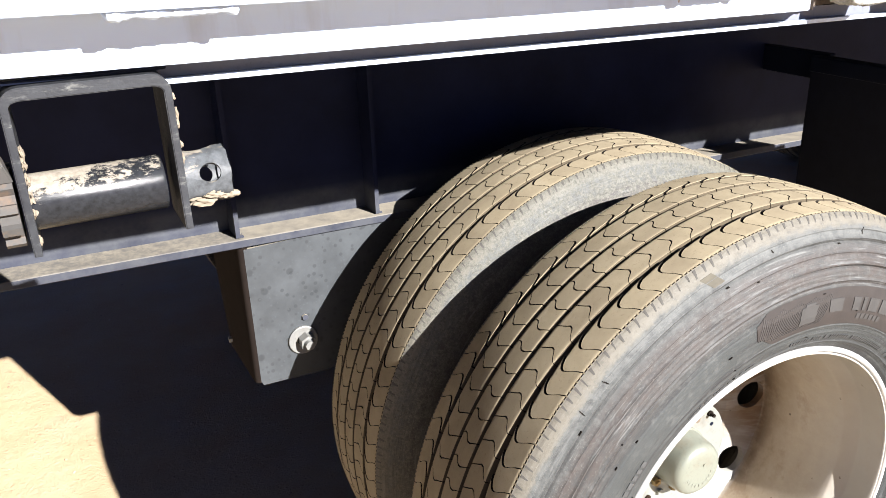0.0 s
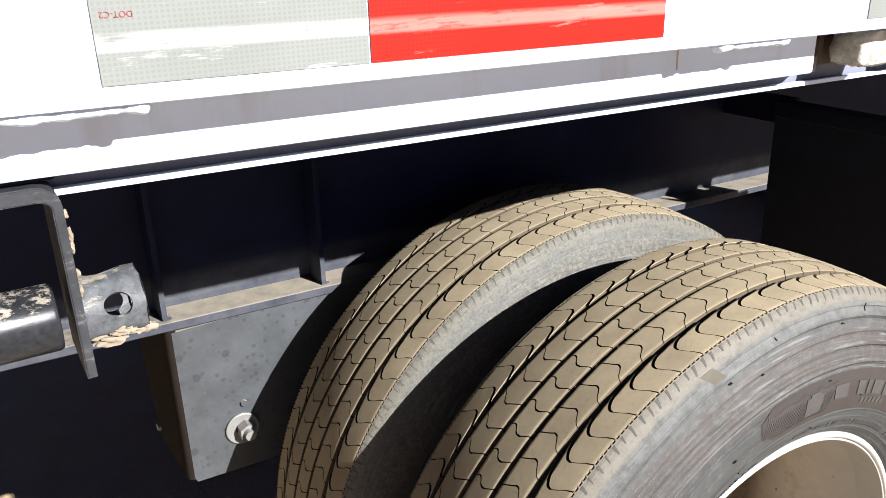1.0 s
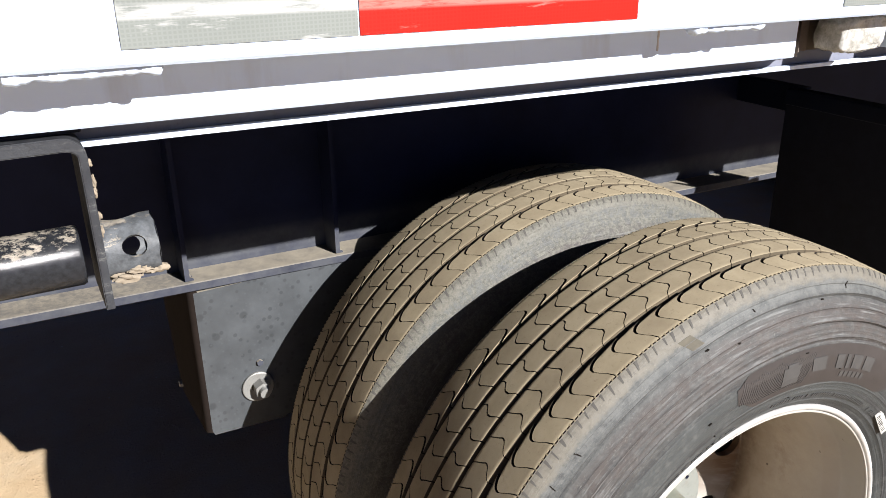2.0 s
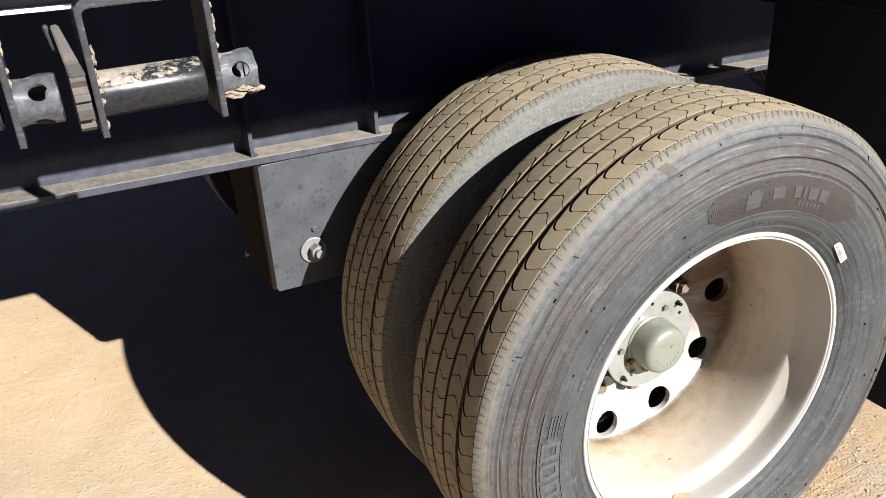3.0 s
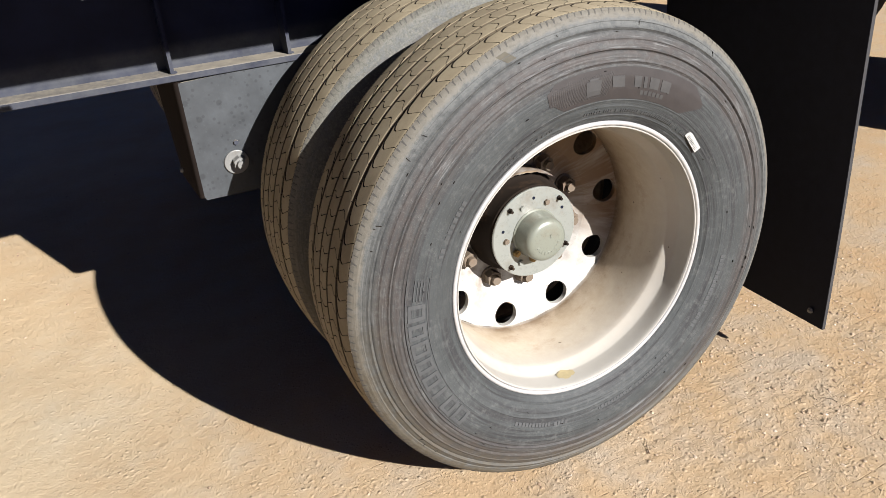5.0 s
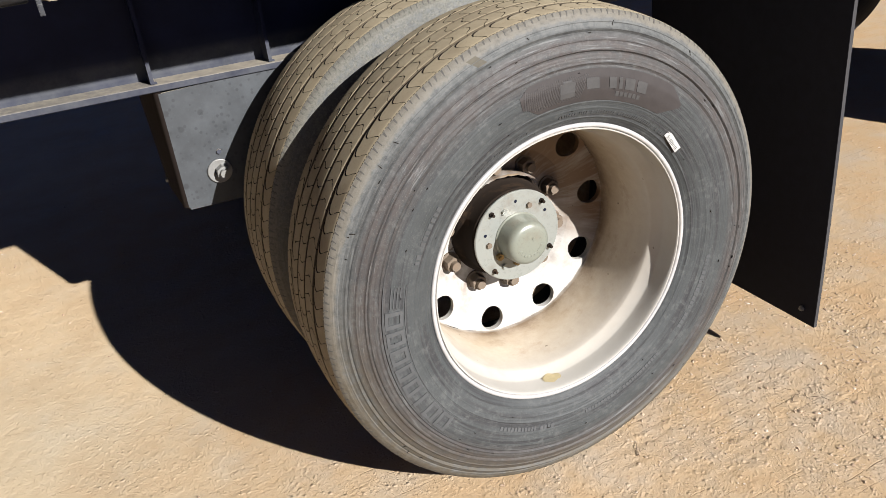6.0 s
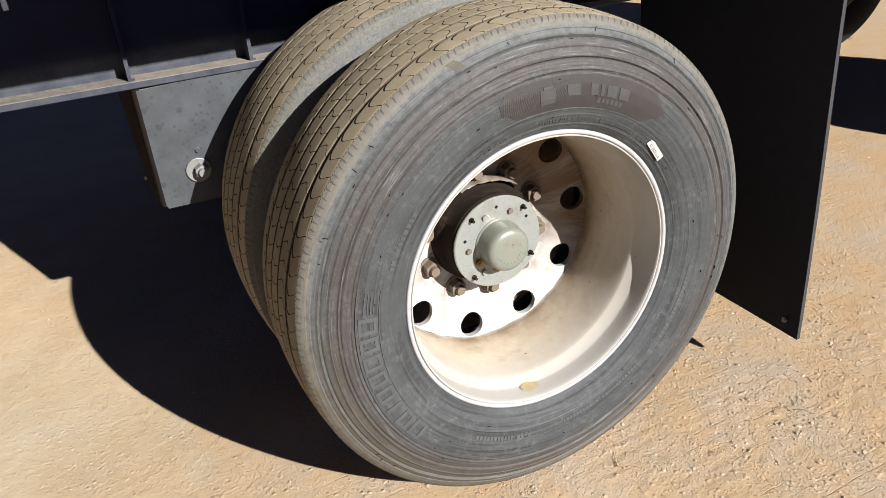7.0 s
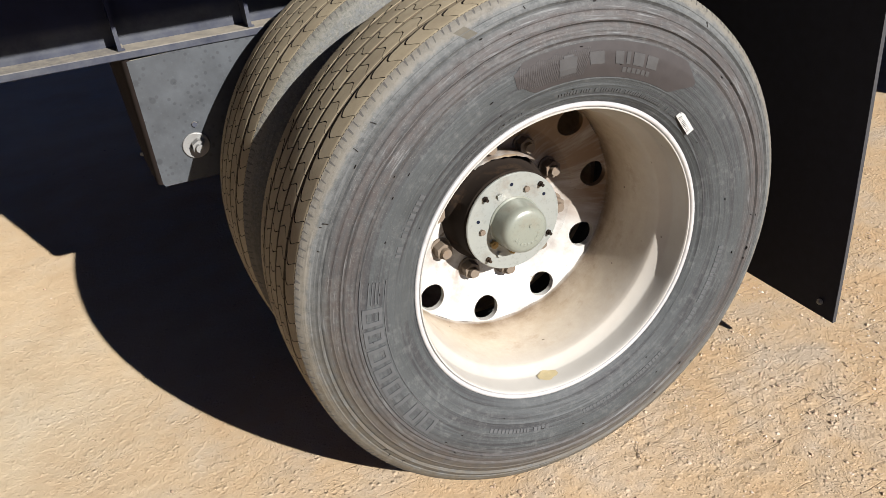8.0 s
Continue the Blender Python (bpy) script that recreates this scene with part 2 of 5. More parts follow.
def wheel_paint():
    """White wheel paint: the disc fairly clean but rust-run, the barrel filmed with grey-brown road dust, thickest deep inside."""
    k = Nodes("white_wheel_paint")
    r, pol = k.polar()
    n = k.noise(5, 6, 0.65)
    cloud = k.noise(14, 6, 0.7)
    grime = k.noise(38, 6, 0.75)
    spots = k.noise(55, 2, 0.5)
    runs = k.noise(1.0, 4, 0.55, pol, (9, 5, 9))
    y = k.xyz()[1]
    barrel = k.ramp(n, [(0.3, (0.265, 0.255, 0.228)), (0.7, (0.31, 0.3, 0.275))])
    deep = k.ramp(k.math("MULTIPLY_ADD", y, 3.4, 0.3), [(0.0, 0.0), (0.14, 0.05), (0.24, 0.25), (0.34, 0.5), (0.5, 0.72), (0.62, 0.95), (0.7, 1.0)])
    dust_or_lit = k.math("MULTIPLY", deep, k.ramp(cloud, [(0.25, 0.7), (0.7, 1.0)]))
    barrel = k.mix(dust_or_lit, barrel, k.ramp(grime, [(0.3, (0.385, 0.303, 0.2)), (0.65, (0.485, 0.4, 0.285))]))
    blot = k.math("MULTIPLY", k.ramp(k.noise(1.0, 6, 0.7, pol, (14, 4, 22)), [(0.54, 0.0), (0.68, 0.5)]), k.ramp(y, [(0.0, 0.2), (0.05, 1.0)]))
    barrel = k.mix(blot, barrel, (0.22, 0.145, 0.078))
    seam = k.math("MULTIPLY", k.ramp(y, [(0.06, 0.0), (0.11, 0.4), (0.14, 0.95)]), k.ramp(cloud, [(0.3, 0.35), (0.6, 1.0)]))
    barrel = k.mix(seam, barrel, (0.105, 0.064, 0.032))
    disc = k.ramp(n, [(0.3, (0.283, 0.276, 0.25)), (0.7, (0.336, 0.334, 0.315))])
    hubward = k.ramp(r, [(0.13, 1.0), (0.165, 0.75), (0.2, 0.3), (0.235, 0.22), (0.252, 0.5)])
    stain = k.math("MULTIPLY", hubward, k.ramp(k.math("ADD", k.math("MULTIPLY", runs, 0.45), k.math("MULTIPLY", cloud, 0.55)), [(0.45, 0.0), (0.6, 0.8)]))
    disc = k.mix(stain, disc, (0.08, 0.05, 0.03))
    # brown runs, with the shade on the upper right painted in as darkening
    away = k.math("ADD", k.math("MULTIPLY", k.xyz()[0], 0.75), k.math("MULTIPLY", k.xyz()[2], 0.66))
    shade_runs = k.math("MULTIPLY", k.ramp(away, [(0.07, 0.0), (0.15, 1.0)]), k.ramp(k.noise(1.0, 5, 0.65, pol, (7, 11, 5)), [(0.34, 0.4), (0.54, 1.0)]))
    disc = k.mix(shade_runs, disc, (0.125, 0.075, 0.038))
    smear = k.math("MULTIPLY", k.ramp(r, [(0.16, 0.9), (0.25, 0.55)]), k.ramp(k.noise(11, 6, 0.72), [(0.54, 0.0), (0.68, 0.55)]))
    disc = k.mix(smear, disc, (0.135, 0.093, 0.06))
    disc = k.mix(k.ramp(grime, [(0.58, 0.0), (0.78, 0.25)]), disc, (0.2, 0.15, 0.1))
    inside = k.math("MULTIPLY", k.ramp(y, [(0.1385, 0.0), (0.1405, 1.0)]), k.ramp(r, [(0.2594, 1.0), (0.2600, 0.0)]))
    c = k.mix(inside, barrel, disc)
    c = k.mix(k.ramp(spots, [(0.74, 0.0), (0.78, 0.8)]), c, (0.072, 0.0432, 0.0252))
    return k.finish(c, k.ramp(cloud, [(0.2, 0.34), (0.8, 0.52)]), k.math("ADD", k.math("MULTIPLY", spots, 0.6), k.math("MULTIPLY", grime, 0.4)), 0.08, 0.001, spec=0.5)


def rim_lip_metal():
    k = Nodes("polished_rim_edge")
    n = k.noise(50, 4, 0.6)
    return k.finish(k.ramp(n, [(0.3, (0.345, 0.34, 0.335)), (0.7, (0.45, 0.446, 0.438))]), 0.4, n, 0.05, 0.0005, metal=0.4)


def worn_metal(name, base, rust=0.3, rough=0.5, metal=0.6, scale=30, spec=0.5):
    k = Nodes(name)
    n = k.noise(scale, 6, 0.7)
    f = k.noise(scale * 7, 4, 0.7)
    c = k.mix(k.ramp(n, [(0.52, 0.0), (0.72, rust)]), base, (0.124, 0.0744, 0.0403))
    c = k.mix(k.ramp(f, [(0.3, 0.4), (0.45, 0.0)]), c, tuple(v * 0.5 for v in base))
    return k.finish(c, rough, f, 0.15, 0.001, metal=metal, spec=spec)


def dark_paint(name, base=(0.0217, 0.0229, 0.026), dust=0.9, scale=8, spots=0.0, dust_or_lit=0.0, spec=0.5):
    """Black chassis paint with pale dust lying on what faces up."""
    k = Nodes(name)
    n = k.noise(scale, 6, 0.65)
    f = k.noise(130, 4, 0.7)
    c = k.ramp(n, [(0.3, tuple(v * 0.8 for v in base)), (0.7, tuple(v * 1.5 for v in base))])
    if spots:
        for scale, size, tint, share in ((40, 0.22, 0.4, 0.8), (90, 0.28, 0.5, 0.6), (160, 0.25, 1.45, 0.75)):
            v = k.node("ShaderNodeTexVoronoi", Scale=scale)
            k.link(k.co, v.inputs["Vector"])
            some = k.ramp(k.xyz(v.outputs["Color"])[0], [(share, 0.0), (share + 0.08, 1.0)])
            dot = k.math("MULTIPLY", some, k.ramp(v.outputs["Distance"], [(size, spots), (size + 0.12, 0.0)]))
            c = k.mix(dot, c, tuple(min(1, q * tint) for q in base))
    lie = k.math("MULTIPLY", k.ramp(k.up(), [(0.5, 0.0), (0.85, dust)]), k.ramp(k.noise(26, 6, 0.75), [(0.3, 0.55), (0.62, 1.0)]))
    if dust_or_lit:
        # dust low on the web, paled further where sun strikes below the rail's shadow
        z = k.math("ADD", k.xyz()[2], k.math("MULTIPLY", k.xyz()[0], 0.02))
        low = k.math("MULTIPLY", k.ramp(z, [(0.868, dust_or_lit * 0.8), (0.872, dust_or_lit), (0.9, dust_or_lit * 0.8), (0.918, dust_or_lit * 0.1), (0.94, 0.0)]), k.ramp(k.noise(19, 6, 0.7), [(0.3, 0.45), (0.6, 1.0)]))
        c = k.mix(low, c, (0.085, 0.089, 0.09))
        swept = k.ramp(k.math("ADD", k.math("ADD", k.xyz()[0], 1.0), k.math("MULTIPLY", k.noise(9, 4, 0.6), 0.08)), [(0.39, 0.0), (0.43, 1.0)])
        speck = k.ramp(k.noise(75, 6, 0.8), [(0.4, 0.5), (0.6, 0.95)])
        lie = k.math("MULTIPLY", lie, k.math("MAXIMUM", swept, speck))
    c = k.mix(lie, c, DUST)
    return k.finish(c, k.math("ADD", k.math("MULTIPLY", lie, 0.35), 0.45), f, 0.15, 0.001, spec=spec)


def winch_steel():
    """Dark rolled bar with pale scratches along it and chalky scuffs."""
    k = Nodes("worn_winch_steel")
    n = k.noise(38, 6, 0.7)
    f = k.noise(210, 5, 0.75)
    c = k.ramp(n, [(0.3, (0.0125, 0.0135, 0.0165)), (0.7, (0.0235, 0.0255, 0.029))])
    c = k.mix(k.ramp(f, [(0.3, 0.6), (0.42, 0.0)]), c, (0.007, 0.007, 0.008))
    drag = k.math("MULTIPLY", k.ramp(k.noise(1.0, 6, 0.75, None, (45, 60, 190)), [(0.55, 0.0), (0.66, 0.8)]), k.ramp(n, [(0.42, 0.1), (0.6, 1.0)]))
    c = k.mix(drag, c, (0.12, 0.122, 0.115))
    chalk = k.math("MULTIPLY", k.ramp(k.noise(95, 6, 0.8), [(0.6, 0.0), (0.68, 0.85)]), k.ramp(k.noise(17, 4, 0.6), [(0.48, 0.0), (0.6, 1.0)]))
    c = k.mix(chalk, c, (0.19, 0.18, 0.155))
    return k.finish(c, k.ramp(n, [(0.3, 0.42), (0.7, 0.7)]), f, 0.35, 0.0012, spec=0.25)


def white_paint():
    k = Nodes("white_rail_paint")
    n = k.noise(3, 5, 0.6)
    s = k.noise(1.0, 5, 0.65, None, (26, 3, 4))
    f = k.noise(90, 4, 0.7)
    c = k.ramp(n, [(0.3, (0.45, 0.535, 0.675)), (0.7, (0.515, 0.61, 0.755))])
    c = k.mix(k.ramp(s, [(0.52, 0.0), (0.7, 0.4)]), c, (0.3264, 0.3357, 0.3604))
    c = k.mix(k.ramp(f, [(0.72, 0.0), (0.78, 0.4)]), c, (0.3264, 0.2890, 0.2523))
    return k.finish(c, 0.4, f, 0.06, 0.0008)


def reflective_tape(name, base, worn):
    """Retro-reflective tape with a fine woven grid and pale scuffs."""
    k = Nodes(name)
    s = k.xyz()
    gx = k.math("SINE", k.math("MULTIPLY", s[0], 1900.0))
    gz = k.math("SINE", k.math("MULTIPLY", s[2], 2100.0))
    grid = k.math("MAXIMUM", gx, gz)
    n = k.noise(18, 4, 0.6)
    w = k.noise(1.0, 5, 0.7, None, (9, 1, 70))
    c = k.mix(k.ramp(grid, [(0.0, 0.0), (0.7, 0.35)]), base, tuple(min(1, v * 1.35 + 0.004) for v in base))
    c = k.mix(k.ramp(n, [(0.3, 0.25), (0.6, 0.0)]), c, tuple(v * 0.75 for v in base))
    c = k.mix(k.ramp(w, [(0.6, 0.0), (0.68, 0.85)]), c, worn)
    along = k.math("ADD", s[2], k.math("MULTIPLY", s[0], 0.02))
    rub = k.math("MULTIPLY", k.ramp(k.math("MULTIPLY_ADD", along, 20.0, -26.78), [(0.25, 0.0), (0.3, 1.0), (0.42, 1.0), (0.5, 0.0)]), k.ramp(k.noise(1.0, 5, 0.7, None, (14, 1, 120)), [(0.36, 0.0), (0.48, 0.8)]))
    c = k.mix(rub, c, worn)
    return k.finish(c, 0.35, n, 0.05, 0.0006, spec=0.15)


M_GROUND = ground_material()
M_PEBBLE = pebble_material()
M_TREAD = tread_material()
M_GROOVE = groove_material()
M_SIDE = sidewall_material("weathered_sidewall")
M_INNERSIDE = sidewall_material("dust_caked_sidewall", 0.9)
M_PANEL = flat_rubber("smooth_dark_rubber", (0.0223, 0.0192, 0.0186), 0.55)
M_LETTER = flat_rubber("pale_moulded_rubber", (0.035, 0.0345, 0.034), 0.6)
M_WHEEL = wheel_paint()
M_LIP = rim_lip_metal()
M_GALV = worn_metal("galvanised_plate", (0.232, 0.246, 0.226), 0.4, 0.36, 0.4, 16)
M_CAP = worn_metal("grey_green_cap_paint", (0.15, 0.16, 0.131), 0.3, 0.34, 0.15, 24)
M_RUST = worn_metal("rusty_cast_iron", (0.0105, 0.0072, 0.005), 0.3, 0.9, 0.0, 18, 0.12)
M_NUT = worn_metal("dusty_steel_nut", (0.1116, 0.0868, 0.062), 0.6, 0.7, 0.2, 40)
M_BRASS = worn_metal("brass_fitting", (0.2604, 0.186, 0.0806), 0.3, 0.4, 0.8, 40)
M_ZINC = worn_metal("zinc_washer", (0.165, 0.166, 0.158), 0.15, 0.45, 0.3, 40)
M_CHASSIS = dark_paint("black_chassis_paint", (0.0062, 0.0082, 0.0222), 0.85, dust_or_lit=0.66, spec=0.06)
M_HANGER = dark_paint("mud_spotted_chassis_paint", (0.033, 0.0365, 0.0395), 0.9, 10, 0.45, spec=0.3)
# hanger side turned from the sun: shade and brown bounce put into the colour
M_HANGSIDE = flat_rubber("shade_brown_hanger_paint", (0.011, 0.0082, 0.0068), 0.95, 0.06)
M_DARK = dark_paint("black_underbody_paint", (0.0045, 0.006, 0.0125), 0.2, spec=0.1)
M_WINCH = winch_steel()
M_WHITE = white_paint()
# white track paint, greyed here for the shade inside the recess
M_TRACK = worn_metal("shade_grey_track_paint", (0.105, 0.115, 0.15), 0.3, 0.7, 0.0, 25)
M_FLAP = flat_rubber("black_mudflap_rubber", (0.0095, 0.0106, 0.0172), 0.65, 0.12)
M_FLAPEDGE = flat_rubber("dusty_flap_edge", (0.02, 0.02, 0.0215), 0.8)
M_TAPE_W = reflective_tape("silver_reflective_tape", (0.125, 0.136, 0.128), (0.2976, 0.3038, 0.2976))
M_TAPE_R = reflective_tape("red_reflective_tape", (0.3, 0.0075, 0.004), (0.36, 0.13, 0.11))
M_RED = flat_rubber("red_print", (0.16, 0.03, 0.03))


# ------------------------------------------------------------------ mesh helpers
def part(name, bm, material, parent=None, label="", smooth=None):
    """Links a bmesh as one mesh object under a thing or a part."""
    bmesh.ops.recalc_face_normals(bm, faces=bm.faces)
    me = bpy.data.meshes.new(name)
    bm.to_mesh(me)
    bm.free()
    for m in material if isinstance(material, (list, tuple)) else [material]:
        me.materials.append(m)
    if smooth is not None:
        me.shade_smooth()
        me.set_sharp_from_angle(angle=radians(smooth))
    ob = new(name, me)
    ob.parent = parent
    if label:
        tagged(ob, label)
    return ob


def thing(name, label, category, at=(0, 0, 0), group="", kind=""):
    ob = new(name)
    ob.location = at
    ob.empty_display_size = 0.1
    return tagged(ob, label, category, group, kind)


def add_box(bm, lo, hi, bevel=0.0, m=None):
    """A box between two corners, with bevelled edges."""
    a, b = Vector(lo), Vector(hi)
    r = bmesh.ops.create_cube(bm, size=1.0, matrix=Matrix.Translation((a + b) / 2) @ Matrix.Diagonal((*(b - a), 1)))
    vs = r["verts"]
    if bevel:
        es = list({e for v in vs for e in v.link_edges})
        f = bmesh.ops.bevel(bm, geom=es, offset=bevel, segments=2, affect="EDGES", profile=0.5)
        vs = list({v for q in f["faces"] for v in q.verts} | {v for v in vs if v.is_valid})
    if m is not None:
        bmesh.ops.transform(bm, matrix=m, verts=[v for v in vs if v.is_valid])
    return vs


def box(lo, hi, bevel=0.003):
    bm = bmesh.new()
    add_box(bm, lo, hi, bevel)
    return bm


def add_lathe(bm, profile, segs=96, closed=False, a0=0.0, a1=2 * math.pi):
    """Turns a profile of (radius, y) about the y axis."""
    full = abs(a1 - a0 - 2 * math.pi) < 1e-6
    n = segs if full else segs + 1
    rings = []
    for i in range(n):
        a = a0 + (a1 - a0) * i / segs
        rings.append([bm.verts.new((r * math.cos(a), y, r * math.sin(a))) for r, y in profile])
    for i in range(segs):
        p, q = rings[i], rings[(i + 1) % n]
        last = len(profile) if closed else len(profile) - 1
        for j in range(last):
            k = (j + 1) % len(profile)
            bm.faces.new((p[j], p[k], q[k], q[j]))
    return rings


def lathe(profile, segs=96, closed=False):
    bm = bmesh.new()
    add_lathe(bm, profile, segs, closed)
    bmesh.ops.remove_doubles(bm, verts=bm.verts, dist=1e-6)
    return bm


def add_rod(bm, a, b, r, segs=16, r2=None, caps=True):
    """A round rod from a to b."""
    a, b = Vector(a), Vector(b)
    q = (b - a).to_track_quat("Z", "Y").to_matrix().to_4x4()
    bmesh.ops.create_cone(bm, cap_ends=caps, segments=segs, radius1=r, radius2=r if r2 is None else r2, depth=(b - a).length,
                          matrix=Matrix.Translation((a + b) / 2) @ q)


def add_prism(bm, outline, y0, y1):
    """Extrudes an (x, z) outline between two values of y."""
    p = [bm.verts.new((x, y0, z)) for x, z in outline]
    q = [bm.verts.new((x, y1, z)) for x, z in outline]
    n = len(outline)
    bm.faces.new(p)
    bm.faces.new(q[::-1])
    for i in range(n):
        bm.faces.new((p[i], q[i], q[(i + 1) % n], p[(i + 1) % n]))


def sheared(x, z, x0, slope):
    return z + slope * (x - x0)


def extrude_x(profile, x0, x1, origin=0.0, slope=0.0, steps=1):
    """Extrudes a (y, z) profile along x, rising by slope per metre."""
    bm = bmesh.new()
    rows = []
    for i in range(steps + 1):
        x = x0 + (x1 - x0) * i / steps
        rows.append([bm.verts.new((x, y, sheared(x, z, origin, slope))) for y, z in profile])
    n = len(profile)
    for p, q in zip(rows, rows[1:]):
        for i in range(n):
            bm.faces.new((p[i], p[(i + 1) % n], q[(i + 1) % n], q[i]))
    bm.faces.new(rows[0])
    bm.faces.new(rows[-1][::-1])
    return bm


def holed_patch(bm, u0, u1, v0, v1, cu, cv, ru, rv, put, n=32, rings=3):
    """A rectangle in (u, v) with an oval hole, bent by put(u, v). Returns the hole's rim."""
    outer, inner = [], []
    for i in range(n):
        a = 2 * math.pi * i / n
        c, s = math.cos(a), math.sin(a)
        k = 1e9
        if c > 1e-9:
            k = min(k, (u1 - cu) / c)
        if c < -1e-9:
            k = min(k, (u0 - cu) / c)
        if s > 1e-9:
            k = min(k, (v1 - cv) / s)
        if s < -1e-9:
            k = min(k, (v0 - cv) / s)
        outer.append((cu + k * c, cv + k * s))
        inner.append((cu + ru * c, cv + rv * s))
    corners = [(u0, v0), (u0, v1), (u1, v0), (u1, v1)]
    for q in corners:
        j = min(range(n), key=lambda i: (outer[i][0] - q[0]) ** 2 / (u1 - u0) ** 2 + (outer[i][1] - q[1]) ** 2 / (v1 - v0) ** 2)
        outer[j] = q
    loops = []
    for k in range(rings + 1):
        f = k / rings
        loops.append([bm.verts.new(put(i[0] + (o[0] - i[0]) * f, i[1] + (o[1] - i[1]) * f)) for i, o in zip(inner, outer)])
    for p, q in zip(loops, loops[1:]):
        for i in range(n):
            bm.faces.new((p[i], p[(i + 1) % n], q[(i + 1) % n], q[i]))
    return loops[0]


def hexagon(bm, at, r, depth, turn=0.0, along=(0, -1, 0)):
    """A hexagonal nut or bolt head that stands out along a direction."""
    a = Vector(at)
    add_rod(bm, a, a + Vector(along) * depth, r, 6)


def lump(bm, at, size, rng, rough=0.25):
    """An uneven small lump: a stone, a clod of mud, a bead of sealant."""
    m = Matrix.LocRotScale(at, Euler((rng.uniform(0, 6), rng.uniform(0, 6), rng.uniform(0, 6))), None) @ Matrix.Diagonal((*size, 1))
    r = bmesh.ops.create_icosphere(bm, subdivisions=1, radius=1.0)
    for v in r["verts"]:
        v.co *= 1 + rng.uniform(-rough, rough)
    bmesh.ops.transform(bm, matrix=m, verts=r["verts"])
    return r["verts"]


def wobbly_tube(points, radii, segs=9, squash=1.0):
    """One closed, uneven tube through points that run along x."""
    bm = bmesh.new()
    rows = []
    for p, r in zip(points, radii):
        rows.append([bm.verts.new((p[0], p[1] + r * math.cos(2 * math.pi * i / segs), p[2] + squash * r * math.sin(2 * math.pi * i / segs))) for i in range(segs)])
    for p, q in zip(rows, rows[1:]):
        for i in range(segs):
            bm.faces.new((p[i], p[(i + 1) % segs], q[(i + 1) % segs], q[i]))
    bm.faces.new(rows[0])
    bm.faces.new(rows[-1][::-1])
    return bm


def clod(at, size, seed, rough=0.5):
    """One lumpy clod."""
    bm = bmesh.new()
    bmesh.ops.create_icosphere(bm, subdivisions=3, radius=1.0)
    for v in bm.verts:
        q = v.co * 1.6 + Vector((seed, 0, 0))
        v.co *= 1 + rough * noise.noise(q) + rough * 0.5 * noise.noise(q * 2.7)
        v.co = Vector((v.co.x * size[0] + at[0], v.co.y * size[1] + at[1], v.co.z * size[2] + at[2]))
    return bm


# ------------------------------------------------------------------ ground
def spaced(lo, hi, fine, far):
    """Even fine steps from lo to hi, then ever wider ones out to far."""
    mid = list(np.arange(lo, hi + fine / 2, fine))
    out, s = [], fine
    x = mid[-1]
    while x < far:
        s = min(s * 1.35, 60)
        x += s
        out.append(x)
    back, s = [], fine
    x = mid[0]
    while x > -far:
        s = min(s * 1.35, 60)
        x -= s
        back.append(x)
    return back[::-1] + mid + out


def soft_step(v, a, b):
    t = min(1, max(0, (v - a) / (b - a)))
    return t * t * (3 - 2 * t)


GROUND = -0.007       # level of the dirt


def ground_height(x, y):
    """Packed dirt: soft waves, old tyre prints along the trailer, crumbs."""
    if max(abs(x), abs(y)) > 9:
        return GROUND
    p = Vector((x, y, 0))
    h = GROUND + 0.004 * noise.noise(p * 1.7) + 0.0012 * noise.noise(p * 7)
    crumbs = soft_step(0.25 - y + 0.25 * noise.noise(p * 2.2), 0.0, 0.35) * soft_step(x, -0.7, 0.4)
    h += (0.0010 + 0.0016 * crumbs) * noise.fractal(p * 46, 0.7, 2.1, 3)
    w = y - 0.02 * x + 0.010 * noise.noise(p * 3.1)
    print_mask = crumbs * soft_step(noise.noise(Vector((x * 1.6, y * 7, 3))), -0.25, 0.35)
    h -= 0.0019 * print_mask * max(0.0, 1 - abs(((w / 0.036) % 1.0) - 0.5) * 2 / 0.45)
    v = 0.42 * x + 0.9 * y + 0.03 * noise.noise(p * 1.5)
    old = (1 - crumbs) * soft_step(noise.noise(Vector((x * 2.0, y * 2.5, 9))), -0.1, 0.45)
    h -= 0.0016 * old * max(0.0, 1 - abs(((v / 0.075) % 1.0) - 0.5) * 2 / 0.2) * (0.5 + noise.noise(p * 22))
    for wx in (0.0, REAR):
        h += 0.0065 * math.exp(-(((x - wx) / 0.16) ** 2)) * soft_step(y, -0.35, -0.1) * (1 - soft_step(y, 0.6, 0.9))
    return h


def build_ground():
    xs = spaced(-2.4, 1.9, 0.0125, 1500)
    ys = spaced(-0.75, 2.6, 0.0125, 1500)
    nx = len(xs)
    verts = [(x, y, ground_height(x, y)) for y in ys for x in xs]
    faces = [(j * nx + i, j * nx + i + 1, (j + 1) * nx + i + 1, (j + 1) * nx + i) for j in range(len(ys) - 1) for i in range(nx - 1)]
    me = bpy.data.meshes.new("ground")
    me.from_pydata(verts, [], faces)
    me.shade_smooth()
    me.materials.append(M_GROUND)
    tagged(new("ground", me), "tan packed dirt lot with faint old tyre prints", "ground", kind="structure")


